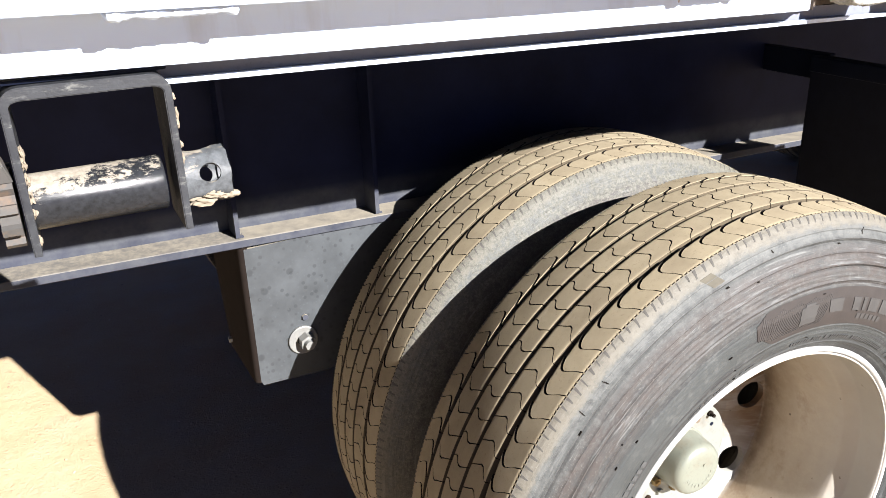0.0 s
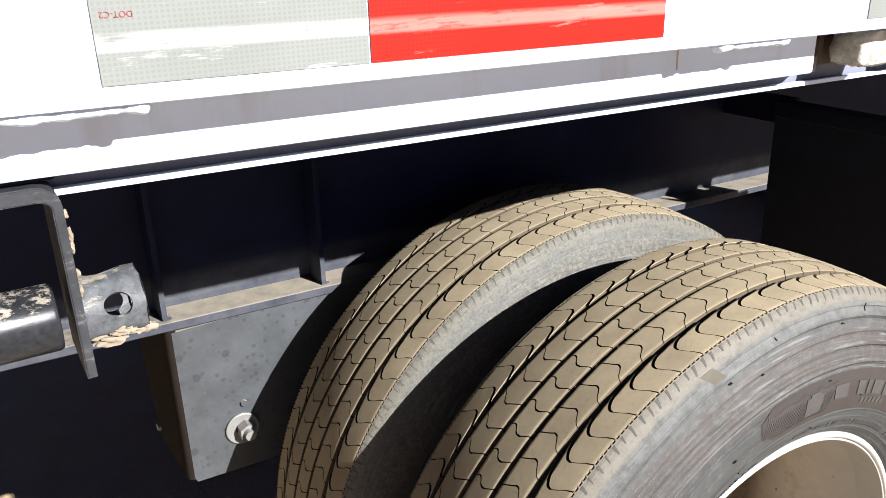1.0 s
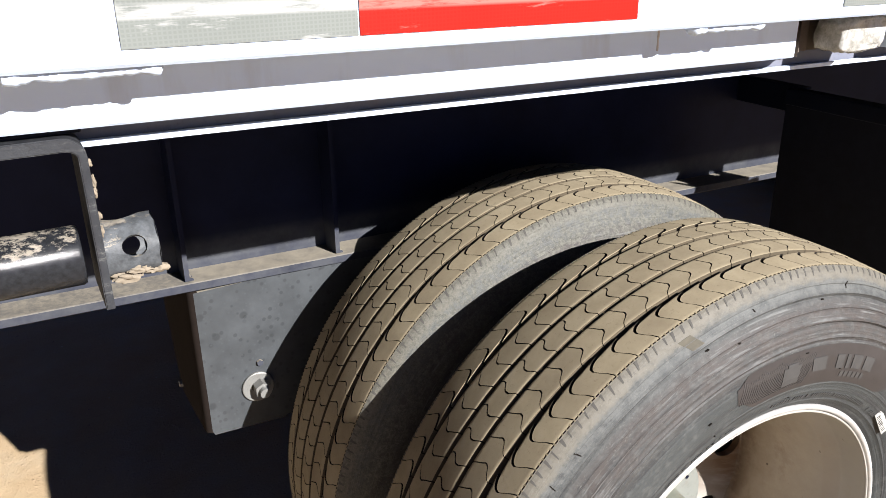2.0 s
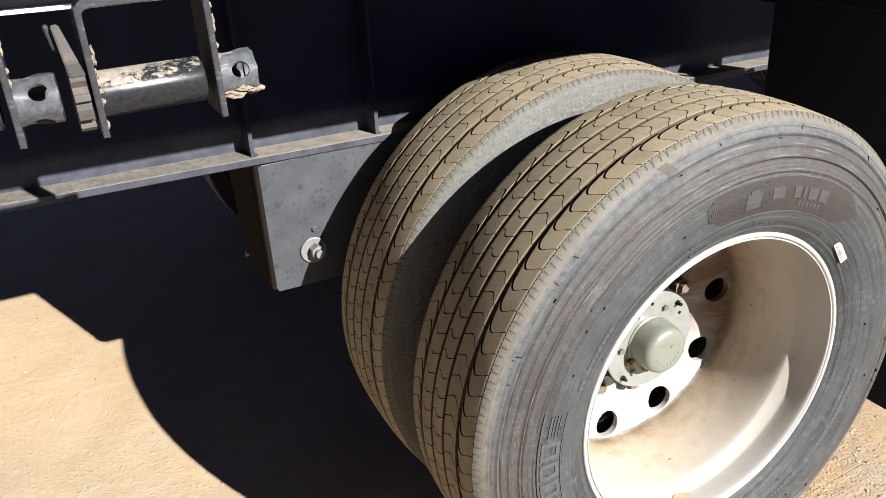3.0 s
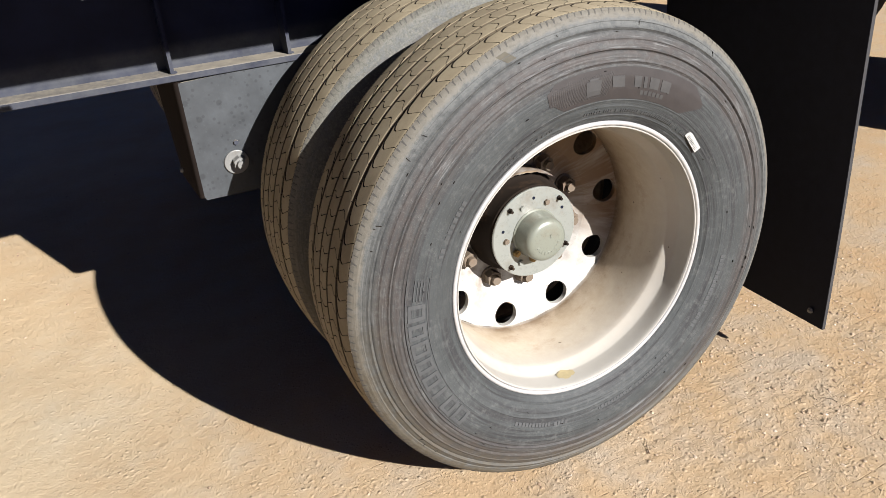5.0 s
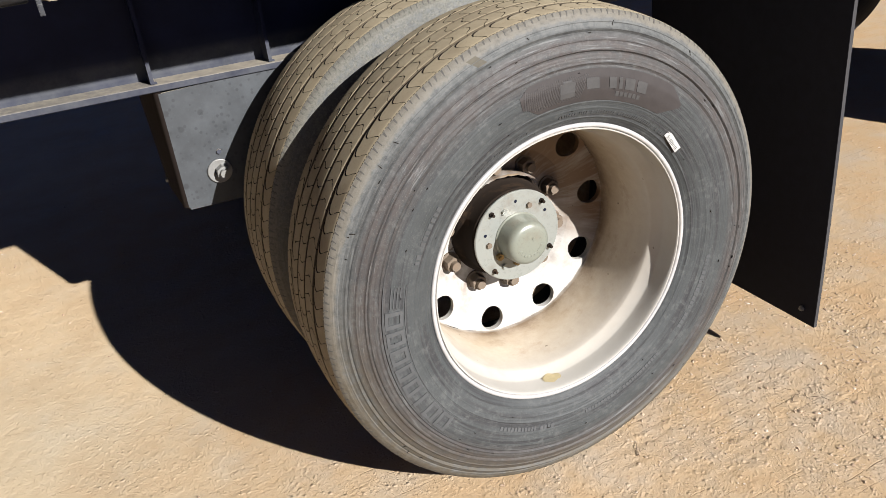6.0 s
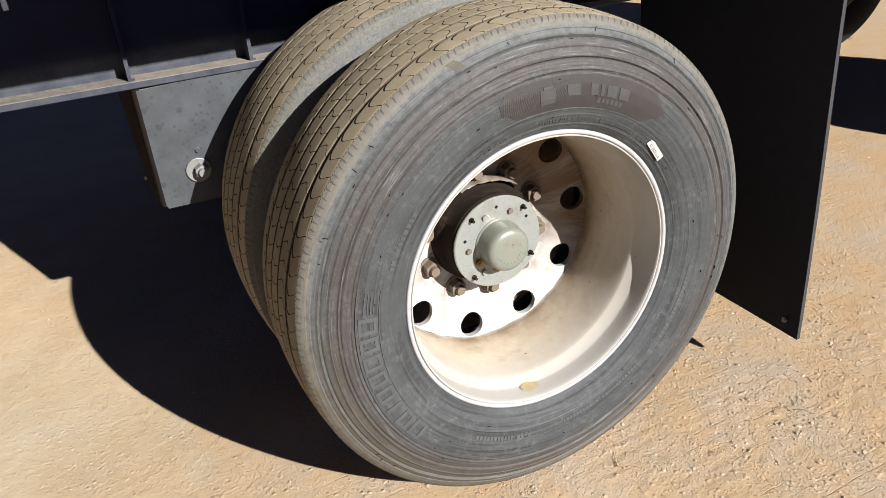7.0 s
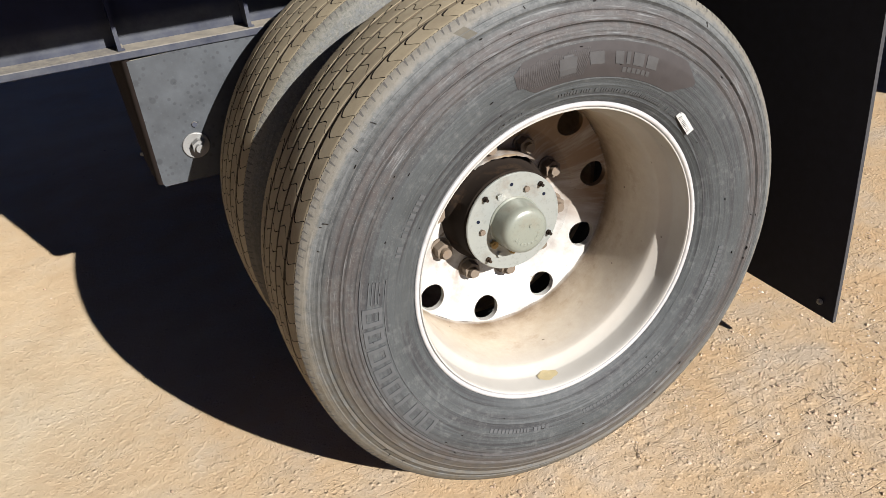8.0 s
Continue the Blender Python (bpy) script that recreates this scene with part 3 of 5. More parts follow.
def build_pebbles():
    """Loose small stones on the dirt, thicker beside the wheel."""
    rng = random.Random(5)
    base = bmesh.new()
    bmesh.ops.create_icosphere(base, subdivisions=1, radius=1.0)
    bv = [v.co.copy() for v in base.verts]
    bf = [[v.index for v in f.verts] for f in base.faces]
    base.free()
    verts, faces = [], []
    for _ in range(17000):
        if rng.random() < 0.75:
            x, y = rng.uniform(-0.25, 1.6), rng.uniform(-0.55, 0.3)
            if rng.random() > 0.35 + 1.1 * noise.noise(Vector((x * 5, y * 9, 4))) + 0.35 * soft_step(x, -0.2, 0.3):
                continue
        else:
            x, y = rng.uniform(-2.4, 2.6), rng.uniform(-0.7, 2.6)
        s = min(0.0042, 0.00085 * math.exp(abs(rng.gauss(0, 0.7))))
        if abs(x) < 0.12 and -0.1 < y < 0.5:
            continue
        sx, sy, sz = s * rng.uniform(0.8, 1.6), s * rng.uniform(0.8, 1.4), s * rng.uniform(0.4, 0.75)
        a, c, d = rng.uniform(0, 6.3), 0, len(verts)
        z = ground_height(x, y) + sz * 0.12
        for v in bv:
            k = 1 + rng.uniform(-0.38, 0.3)
            px, py = v.x * sx * k, v.y * sy * k
            verts.append((x + px * math.cos(a) - py * math.sin(a), y + px * math.sin(a) + py * math.cos(a), z + v.z * sz * k))
        faces += [[i + d for i in f] for f in bf]
    me = bpy.data.meshes.new("pebbles")
    me.from_pydata(verts, [], faces)
    me.materials.append(M_PEBBLE)
    tagged(new("pebbles", me), "loose pale and brown pebbles scattered over the dirt", "gravel", kind="stuff")


build_ground()
build_pebbles()

# ------------------------------------------------------------------ trailer frame
BEAM_X0, BEAM_SLOPE = -0.45, -0.02     # the trailer sits a little low at the rear
DECK_X0, DECK_SLOPE = -0.45, -0.02
FRONT, BACK = -6.0, 3.95


def beam_z(x):
    return 0.8685 + BEAM_SLOPE * (x - BEAM_X0)


def deck_z(x, z):
    return z + DECK_SLOPE * (x - DECK_X0)


trailer = thing("flatbed_trailer", "white-railed black flatbed trailer parked on packed dirt", "trailer")


def main_beam(y, side):
    """A welded I-beam: web, two flanges; y is the flange edge that faces out, side its outward sign."""
    w = y - side * 0.066
    lo, hi = sorted((y, w - side * 0.06))
    bm = bmesh.new()
    ends = [[bm.verts.new((x, yy, z)) for yy, z in ((w - 0.004, beam_z(x) - 0.0005), (w + 0.004, beam_z(x) - 0.0005), (w + 0.004, deck_z(x, 1.309)), (w - 0.004, deck_z(x, 1.309)))] for x in (FRONT, BACK)]
    for i in range(4):
        bm.faces.new((ends[0][i], ends[0][(i + 1) % 4], ends[1][(i + 1) % 4], ends[1][i]))
    bm.faces.new(ends[0])
    bm.faces.new(ends[1][::-1])
    beam = part("main_beam", bm, M_CHASSIS, trailer, "black painted steel main beam")
    part("flange", extrude_x([(lo, 0.8545), (lo, 0.867), (lo + 0.0015, 0.8685), (hi - 0.0015, 0.8685), (hi, 0.867), (hi, 0.8545), (hi - 0.0015, 0.853), (lo + 0.0015, 0.853)],
                             FRONT, BACK, BEAM_X0, BEAM_SLOPE, 12), M_CHASSIS, beam, "lower flange with a strip of pale dust")
    return beam


beam = main_beam(0.578, -1)
main_beam(1.78, 1)
for sx in (-0.611, -0.343):
    bm = bmesh.new()
    add_prism(bm, [(sx - 0.004, beam_z(sx) + 0.001), (sx + 0.004, beam_z(sx) + 0.001), (sx + 0.004, 1.3), (sx - 0.004, 1.3)], 0.586, 0.6385)
    part("stiffener", bm, M_CHASSIS, beam)


rng = random.Random(2)
for sx in (-0.611, -0.343):
    ys = np.linspace(0.588, 0.636, 14)
    bm = wobbly_tube([(y, 0, 0) for y in ys], [0.004 * rng.uniform(0.75, 1.2) for y in ys])
    bmesh.ops.transform(bm, matrix=Matrix.Translation((sx + 0.006, 0, beam_z(sx) + 0.001)) @ Matrix.Rotation(math.pi / 2, 4, "Z"), verts=bm.verts)
    part("weld_bead", bm, M_CHASSIS, beam, smooth=60)


def spring_hanger(x):
    """Front hanger of the suspension: a folded box under the flange, with its pivot bolt."""
    dx = x + 0.612
    top, low = beam_z(x) - 0.018, 0.566
    bm = bmesh.new()
    xs = lambda v: v + dx
    outline = [(xs(-0.606), top - 0.004), (xs(-0.606), low + 0.008), (xs(-0.602), low), (xs(-0.47), low - 0.004), (xs(-0.4), low + 0.02), (xs(-0.26), top + 0.004)]
    add_prism(bm, outline, 0.584, 0.592)
    hanger = part("spring_hanger", bm, M_HANGER, trailer, "grey hanger plate speckled with dried mud")
    bm = bmesh.new()
    add_prism(bm, outline, 0.744, 0.752)
    part("inner_plate", bm, M_CHASSIS, hanger)
    bm = bmesh.new()
    fold = [(-0.6063, 0.5842), (-0.6085, 0.5846), (-0.6125, 0.5865), (-0.6155, 0.59), (-0.617, 0.595), (-0.62, 0.62), (-0.628, 0.68), (-0.636, 0.744)]
    cols = []
    for fx, fy in fold:
        lean = 0.012 * (fy - 0.59) / 0.15
        cols.append([bm.verts.new((xs(fx + d + (lean if zz < top - 0.1 else 0.0)), fy, zz)) for d, zz in ((0.0, top), (0.0, low + 0.006 + 0.06 * max(0.0, fy - 0.6)), (0.007, low + 0.006 + 0.06 * max(0.0, fy - 0.6)), (0.007, top))])
    for p, q in zip(cols, cols[1:]):
        for i in range(4):
            bm.faces.new((p[i], p[(i + 1) % 4], q[(i + 1) % 4], q[i]))
    bm.faces.new(cols[0])
    bm.faces.new(cols[-1][::-1])
    part("side_plate", bm, M_HANGSIDE, hanger, "folded side of the hanger, coloured dark brown for its shade", smooth=50)
    c = Vector((xs(-0.516), 0, 0.643))
    bm = bmesh.new()
    add_lathe(bm, [(0.012, 0.5835), (0.012, 0.5795), (0.0275, 0.5785), (0.029, 0.5795), (0.029, 0.5835)], 40)
    bmesh.ops.translate(bm, verts=bm.verts, vec=c)
    part("washer", bm, M_ZINC, hanger, "pale zinc washer", smooth=30)
    bm = bmesh.new()
    hexagon(bm, c + Vector((0.004, 0.579, 0.001)), 0.0155, 0.02)
    add_rod(bm, c + Vector((0.004, 0.579, 0.001)), c + Vector((0.004, 0.548, 0.001)), 0.009, 14)
    part("pivot_bolt", bm, M_ZINC, hanger, "steel pivot bolt and nut")
    bm = bmesh.new()
    hexagon(bm, (xs(-0.508), 0.584, 0.690), 0.006, 0.005)
    part("small_bolt", bm, M_CHASSIS, hanger)
    bm = bmesh.new()
    hexagon(bm, (xs(-0.622), 0.735, 0.6), 0.007, 0.008, along=(-1, 0, 0))
    part("side_bolt", bm, M_ZINC, hanger)
    bm = bmesh.new()
    add_box(bm, (xs(-0.56), 0.62, 0.6), (xs(0.12), 0.72, 0.67), 0.01)
    part("trailing_arm", bm, M_DARK, trailer)


for ax in (0.0, REAR):
    spring_hanger(-0.612 + ax)
    bm = bmesh.new()
    add_rod(bm, (ax, 0.36, HUB), (ax, 2.0, HUB), 0.062, 32)
    part("axle_tube", bm, M_DARK, trailer, smooth=40)
    for y0, y1 in ((0.44, 0.6), (1.76, 1.92)):
        part("brake_drum", lathe([(0.08, y0), (0.205, y0), (0.21, y0 + 0.01), (0.21, y1 - 0.01), (0.2, y1), (0.08, y1)], 48), M_RUST, trailer, smooth=30).location = (ax, 0, HUB)

# deck, crossmembers, side rails
deck = part("deck", extrude_x([(-0.058, 1.415), (2.418, 1.415), (2.418, 1.466), (-0.058, 1.466)], FRONT, BACK, DECK_X0, DECK_SLOPE), M_DARK, trailer, "flat load deck")
for i in range(24):
    cx = FRONT + 0.25 + i * 0.42
    bm = bmesh.new()
    for lo, hi in (((cx - 0.03, 0.1, 1.31), (cx + 0.03, 2.26, 1.317)), ((cx - 0.003, 0.1, 1.318), (cx + 0.003, 2.26, 1.405)), ((cx - 0.03, 0.1, 1.406), (cx + 0.03, 2.26, 1.413))):
        add_box(bm, (lo[0], lo[1], deck_z(cx, lo[2])), (hi[0], hi[1], deck_z(cx, hi[2])))
    part("crossmember", bm, M_DARK, trailer)


def side_rail(flip=False):
    f = (lambda y: 2.36 - y) if flip else (lambda y: y)
    prof = [(-0.0635, 1.468), (-0.118, 1.472), (-0.12, 1.470), (-0.12, 1.3335), (-0.1175, 1.331), (-0.112, 1.331), (-0.109, 1.334), (-0.0635, 1.336), (-0.0615, 1.333),
            (-0.0615, 1.283), (-0.0595, 1.281), (-0.02, 1.281), (-0.02, 1.29), (0.09, 1.29), (0.09, 1.41), (-0.0635, 1.41)]
    x1 = BACK if flip else -0.016
    rail = part("side_rail", extrude_x([(f(y), z) for y, z in prof], FRONT, x1, DECK_X0, DECK_SLOPE, 6), M_WHITE, trailer, "white painted side rail with a recessed lower face")
    if not flip:
        part("upper_rail", extrude_x(prof[:8], -0.016, BACK, DECK_X0, DECK_SLOPE, 4), M_WHITE, rail)
        part("recess_face", extrude_x([(-0.0615, 1.338), (-0.0615, 1.283), (-0.0595, 1.281), (0.09, 1.281), (0.09, 1.41), (-0.0615, 1.41)], 0.165, BACK, DECK_X0, DECK_SLOPE, 4), M_WHITE, rail)
    track = [(-0.030, 1.2604), (-0.0285, 1.2598), (0.05, 1.2598), (0.05, 1.287), (0.044, 1.287), (0.044, 1.2635), (-0.025, 1.2635), (-0.025, 1.2652), (-0.029, 1.2652), (-0.030, 1.2647)]
    part("track_liner", extrude_x([(f(y), z) for y, z in ((-0.021, 1.2638), (-0.021, 1.2805), (0.043, 1.2805), (0.043, 1.2638))], FRONT, BACK, DECK_X0, DECK_SLOPE), M_TRACK, rail, "white inside of the winch track, greyed for its shade")
    part("winch_track", extrude_x([(f(y), z) for y, z in track], FRONT, BACK, DECK_X0, DECK_SLOPE, 6), M_WHITE, rail, "white lipped track for sliding winches")
    return rail


rail = side_rail()
side_rail(True)


def tape(x0, x1, mat, label):
    bm = extrude_x([(-0.1204, 1.3431), (-0.1212, 1.3431), (-0.1212, 1.3941), (-0.1204, 1.3941)], x0, x1, DECK_X0, DECK_SLOPE)
    return part("reflective_tape", bm, mat, rail, label)


def print_on_tape(x, owner):
    """The small red certification print, upside down on the tape."""
    text = bpy.data.curves.new("tape_print", "FONT")
    text.body = "DOT-C2"
    text.size = 0.0049
    text.extrude = 0.0002
    ob = new("tape_print", text)
    me = bpy.data.meshes.new_from_object(ob)
    bpy.data.objects.remove(ob)
    bpy.data.curves.remove(text)
    me.transform(Matrix.Translation((x + 0.0165, -0.1215, deck_z(x, 1.3832))) @ Matrix.Rotation(radians(1.15), 4, "Y") @ Matrix.Rotation(math.pi, 4, "Y") @ Matrix.Rotation(math.pi / 2, 4, "X"))
    me.materials.append(M_RED)
    mark = new("tape_print", me)
    mark.parent = owner
    tagged(mark, "small red certification print, upside down")


for sx in (-0.3, 1.75):
    o = sx + 0.3
    w = tape(-0.747 + o, -0.5795 + o, M_TAPE_W, "scuffed silver reflective tape")
    tape(-0.578 + o, -0.309 + o, M_TAPE_R, "scuffed red reflective tape")
    print_on_tape(-0.741 + o, w)
tape(-0.025, 0.145, M_TAPE_W, "scuffed silver reflective tape")

# painted-over weld beads under the rail's lip
for x0, x1, knob in ((-0.822, -0.72, 0.1), (-0.23, -0.132, 0.1)):
    r = random.Random(int(-x0 * 1000))
    xs = np.linspace(x0, x1, 40)
    mids, rad = [], []
    for i, x in enumerate(xs):
        f = i / 39
        fat = 1 + 0.45 * math.exp(-(((f - knob) / 0.07) ** 2)) + 0.3 * math.exp(-(((f - 0.93) / 0.05) ** 2)) - 0.25 * math.exp(-(((f - 0.22) / 0.03) ** 2)) - 0.25 * math.exp(-(((f - 0.84) / 0.03) ** 2)) + 0.08 * math.sin(f * 31) * math.sin(f * 12)
        taper = min(1, (1 - f) / 0.03 + 0.15, f / 0.03 + 0.15)
        mids.append((x, -0.107 + r.uniform(-0.001, 0.001), deck_z(x, 1.3285) + r.uniform(-0.0004, 0.0004)))
        rad.append(0.0064 * fat * taper * r.uniform(0.93, 1.07))
    part("weld_bead", wobbly_tube(mids, rad, 10, 0.72), M_WHITE, rail, "lumpy painted-over weld bead", smooth=60)


seam_z = np.linspace(1.302, 1.334, 12)
rng = random.Random(21)
bm = wobbly_tube([(z, 0, 0) for z in seam_z], [0.0013 * rng.uniform(0.7, 1.2) for z in seam_z], 7)
bmesh.ops.transform(bm, matrix=Matrix.Translation((-0.226, -0.0615, -0.0045)) @ Matrix.Rotation(-math.pi / 2, 4, "Y"), verts=bm.verts)
part("weld_seam", bm, worn_metal("rust_stained_white_paint", (0.42, 0.38, 0.36), 0.6, 0.6, 0.0, 60), rail, "rust-stained upright weld seam", smooth=60)


def marker_lamp():
    """A clear, dented marker lens set in a rusty round pocket of the rail."""
    lamp = thing("marker_lamp", "dented clear marker lamp in a rust-stained pocket of the white rail", "lamp", (0.077, -0.062, deck_z(0.077, 1.306)))
    k = Nodes("clear_lens")
    k.finish(k.ramp(k.noise(70, 5, 0.7), [(0.35, (0.21, 0.21, 0.189)), (0.6, (0.42, 0.42, 0.399))]), 0.12, k.noise(90, 3), 0.7, 0.004)
    k.b.inputs["Transmission Weight"].default_value = 0.15
    bm = bmesh.new()
    bmesh.ops.create_icosphere(bm, subdivisions=4, radius=1.0)
    for v in bm.verts:
        q = Vector([math.copysign(abs(s) ** 0.38, s) for s in v.co])
        q = Vector((q.x * 0.043, q.y * 0.022, q.z * 0.0215))
        v.co = q + 0.0045 * noise.noise_vector(q * 62) + 0.0015 * noise.noise_vector(q * 180)
    part("lens", bm, k.m, lamp, "clear dented lens", smooth=70)
    bm = bmesh.new()
    cols = []
    for i in range(15):
        t = i / 14
        px = -0.088 + 0.052 * t
        py = 0.0 + 0.03 * math.sin(math.pi * 0.5 * t) ** 0.8 + 0.003 * math.sin(t * 19)
        cols.append([bm.verts.new((px, py, z)) for z in (-0.0225, -0.01, 0.01, 0.029)])
    cols.append([bm.verts.new((0.088, 0.033, z)) for z in (-0.0225, -0.01, 0.01, 0.029)])
    for p, q in zip(cols, cols[1:]):
        for i in range(3):
            bm.faces.new((p[i], q[i], q[i + 1], p[i + 1]))
    bmesh.ops.solidify(bm, geom=bm.faces[:], thickness=-0.003)
    part("pocket", bm, worn_metal("rusty_pocket_wall", (0.16, 0.13, 0.105), 0.7, 0.7, 0.1, 30), lamp, "rust-stained curved pocket wall", smooth=50)


marker_lamp()


# ------------------------------------------------------------------ winches
def winch(x, webbing=False, muddy=False, turn=0.0, label="worn black sliding strap winch under the white side rail"):
    """A sliding strap winch: folded frame, drum, holed end, ratchet wheel and pawl."""
    w = thing("strap_winch", label, "winch", (x, -0.03, deck_z(x, 1.1768)), group="winches under the side rail")
    t, z1, z0, y0, y1 = 0.0066, 0.0975, -0.043, -0.03, 0.04
    TOP = 0.0105        # the folded top is a doubled bar
    xl, xr = -0.0655, 0.0655
    AX = -0.0035        # drum axis below the thing's origin
    bm = bmesh.new()
    arc = []
    R = 0.016
    for cx, a0 in ((xl + R, math.pi), (xr - R, math.pi / 2)):
        for i in range(7):
            a = a0 - i * math.pi / 12
            arc.append((cx, a))
    outer = [(xl, z0)] + [(cx + R * math.cos(a), z1 - R + R * math.sin(a)) for cx, a in arc] + [(xr, z0)]
    inner = [(xl + t, z0)] + [(cx + (R - t) * math.cos(a), z1 - R + (R - TOP) * math.sin(a)) for cx, a in arc] + [(xr - t, z0)]
    add_prism_strip(bm, outer, inner, y0, y1)
    bmesh.ops.recalc_face_normals(bm, faces=bm.faces)
    bmesh.ops.bevel(bm, geom=[e for e in bm.edges if max(v.co.y for v in e.verts) < y0 + 1e-6 and e.calc_face_angle(0) > 1], offset=0.0009, segments=2, affect="EDGES")
    part("frame", bm, M_WINCH, w, "folded flat-bar frame", smooth=20)
    k = lathe_x([(0.0242, xl + t), (0.0242, 0.0475), (0.023, 0.050), (0.0205, 0.0505), (0.0205, 0.0), (0.0195, -0.02)], 48)
    bmesh.ops.translate(k, verts=k.verts, vec=(0, 0, AX))
    part("drum", k, M_DRUM, w, "steel drum with flaking paint and dried mud", smooth=35)
    if webbing:
        bm = lathe_x([(0.03, -0.055), (0.052, -0.055), (0.053, -0.052), (0.053, 0.05), (0.052, 0.053), (0.03, 0.053)], 40)
        bmesh.ops.translate(bm, verts=bm.verts, vec=(0, 0, AX))
        part("webbing", bm, M_WEB, w, "rolled yellow strap webbing", smooth=35)
    bm = bmesh.new()
    xa, xb, rr = xr, xr + 0.041, 0.0258
    for q in range(4):
        c = math.pi * (0.5 * q + 0.40) - turn

        def put(u, v, c=c):
            r = rr - 0.0028 * math.exp(-(((v - xa - 0.012) / 0.009) ** 2)) if v < xb - 0.006 else rr
            return (v, -r * math.sin(c + u), r * math.cos(c + u))
        rim = holed_patch(bm, -math.pi / 4, math.pi / 4, xa, xb, 0.0, xa + 0.0225, 0.0094 / rr, 0.0094, put, 24, 3)
        back = [bm.verts.new((v.co.x, v.co.y * 0.86, v.co.z * 0.86)) for v in rim]
        for i in range(len(rim)):
            bm.faces.new((rim[i], rim[(i + 1) % 24], back[(i + 1) % 24], back[i]))
    ring = lambda r0, x0, r1, x1: add_ring_x(bm, r0, x0, r1, x1, 48)
    ring(rr, xb, 0.0222, xb + 0.0008)
    ring(0.0222, xb + 0.0008, 0.0222, xb - 0.004)
    bmesh.ops.remove_doubles(bm, verts=bm.verts, dist=1e-5)
    bmesh.ops.translate(bm, verts=bm.verts, vec=(0, 0, AX))
    end = part("holed_end", bm, M_END if muddy else M_BAREEND, w, "drum end with crowbar holes", smooth=40)
    if muddy:
        part("dried_mud", clod((xa + 0.013, -0.0185, AX - 0.0185), (0.0095, 0.0036, 0.0045), x, 0.9), M_MUD, end, "lump of dried pale mud", smooth=60)
        for n, (bx, bz, sx, sz) in enumerate(((0.0205, -0.0125, 0.006, 0.0028), (0.028, -0.0135, 0.005, 0.0024), (0.0085, -0.0215, 0.0045, 0.0022), (0.034, -0.017, 0.005, 0.003), (0.02, -0.0205, 0.006, 0.0022))):
            part("dried_mud", clod((xa + bx, -math.sqrt(0.0256 ** 2 - bz ** 2), AX + bz), (sx, 0.002, sz), x + n * 3.7, 0.9), M_MUD, end, smooth=60)
        for n, (bz, sz) in enumerate(((0.045, 0.006), (0.035, 0.0045), (0.022, 0.004), (0.006, 0.005), (-0.006, 0.004))):
            part("dried_splash", clod((xl + t + 0.001, -0.0225, bz), (0.0024, 0.005, sz), x + n * 2.3, 0.8), M_MUD, w, smooth=60)
        part("dried_mud", clod((xb + 0.0, -0.0185, AX - 0.0165), (0.006, 0.0035, 0.0035), x + 2), M_MUD, end, smooth=60)
    for n, (bx, bz, s) in enumerate(((xr + 0.001, 0.062, 0.005), (xr + 0.001, 0.053, 0.004), (xr + 0.001, 0.034, 0.003), (xr + 0.0005, 0.022, 0.0045), (xr + 0.0005, 0.076, 0.003), (xl + t + 0.0005, -0.03, 0.004))):
        part("dried_splash", clod((bx, -0.0255, bz), (0.0018, 0.0022, s), x + n), M_MUD, w, "blob of pale dried splash", smooth=60)
    bm = bmesh.new()
    teeth = 11
    pts = []
    for i in range(teeth):
        for f, rad in ((0.0, 0.036), (0.35, 0.036), (0.5, 0.0285), (0.95, 0.03)):
            a = 2 * math.pi * (i + f) / teeth
            pts.append((rad * math.cos(a), rad * math.sin(a)))
    p = [bm.verts.new((xl - 0.0185, u, v + AX)) for u, v in pts]
    q = [bm.verts.new((xl - 0.0035, u, v + AX)) for u, v in pts]
    bm.faces.new(p)
    bm.faces.new(q[::-1])
    for i in range(len(p)):
        bm.faces.new((p[i], q[i], q[(i + 1) % len(p)], p[(i + 1) % len(p)]))
    part("ratchet_wheel", bm, M_PAWL, w, "toothed ratchet wheel")
    bm = bmesh.new()
    outline = [(-0.017, 0.052), (-0.012, 0.056), (-0.004, 0.036), (0.004, 0.012), (0.001, 0.002), (-0.014, 0.002), (-0.019, 0.018)]
    lean = lambda v: xl - 0.009 - 0.2 * v
    p = [bm.verts.new((lean(v) - 0.0088 + 0.09 * v, u - 0.012, v + 0.020)) for u, v in outline]
    q = [bm.verts.new((lean(v) + 0.0075 - 0.07 * v, u - 0.012, v + 0.020)) for u, v in outline]
    bm.faces.new(p)
    bm.faces.new(q[::-1])
    for i in range(len(p)):
        bm.faces.new((p[i], q[i], q[(i + 1) % len(p)], p[(i + 1) % len(p)]))
    bmesh.ops.bevel(bm, geom=bm.edges[:], offset=0.0012, segments=2, affect="EDGES")
    part("pawl", bm, M_PAWL, w, "pointed pawl lever")
    bm = bmesh.new()
    add_box(bm, (-0.003, -0.012, -0.013), (0.003, -0.002, 0.013), 0.0025, Matrix.Translation((xl - 0.0262, -0.008, 0.062)) @ Matrix.Rotation(radians(-10), 4, "Y"))
    part("release_tab", bm, M_WINCH, w)
    bm = box((xl, -0.02, z1 + 0.0005), (xr, 0.035, z1 + 0.005), 0.002)
    part("slide_foot", bm, M_DARK, w)
    return w


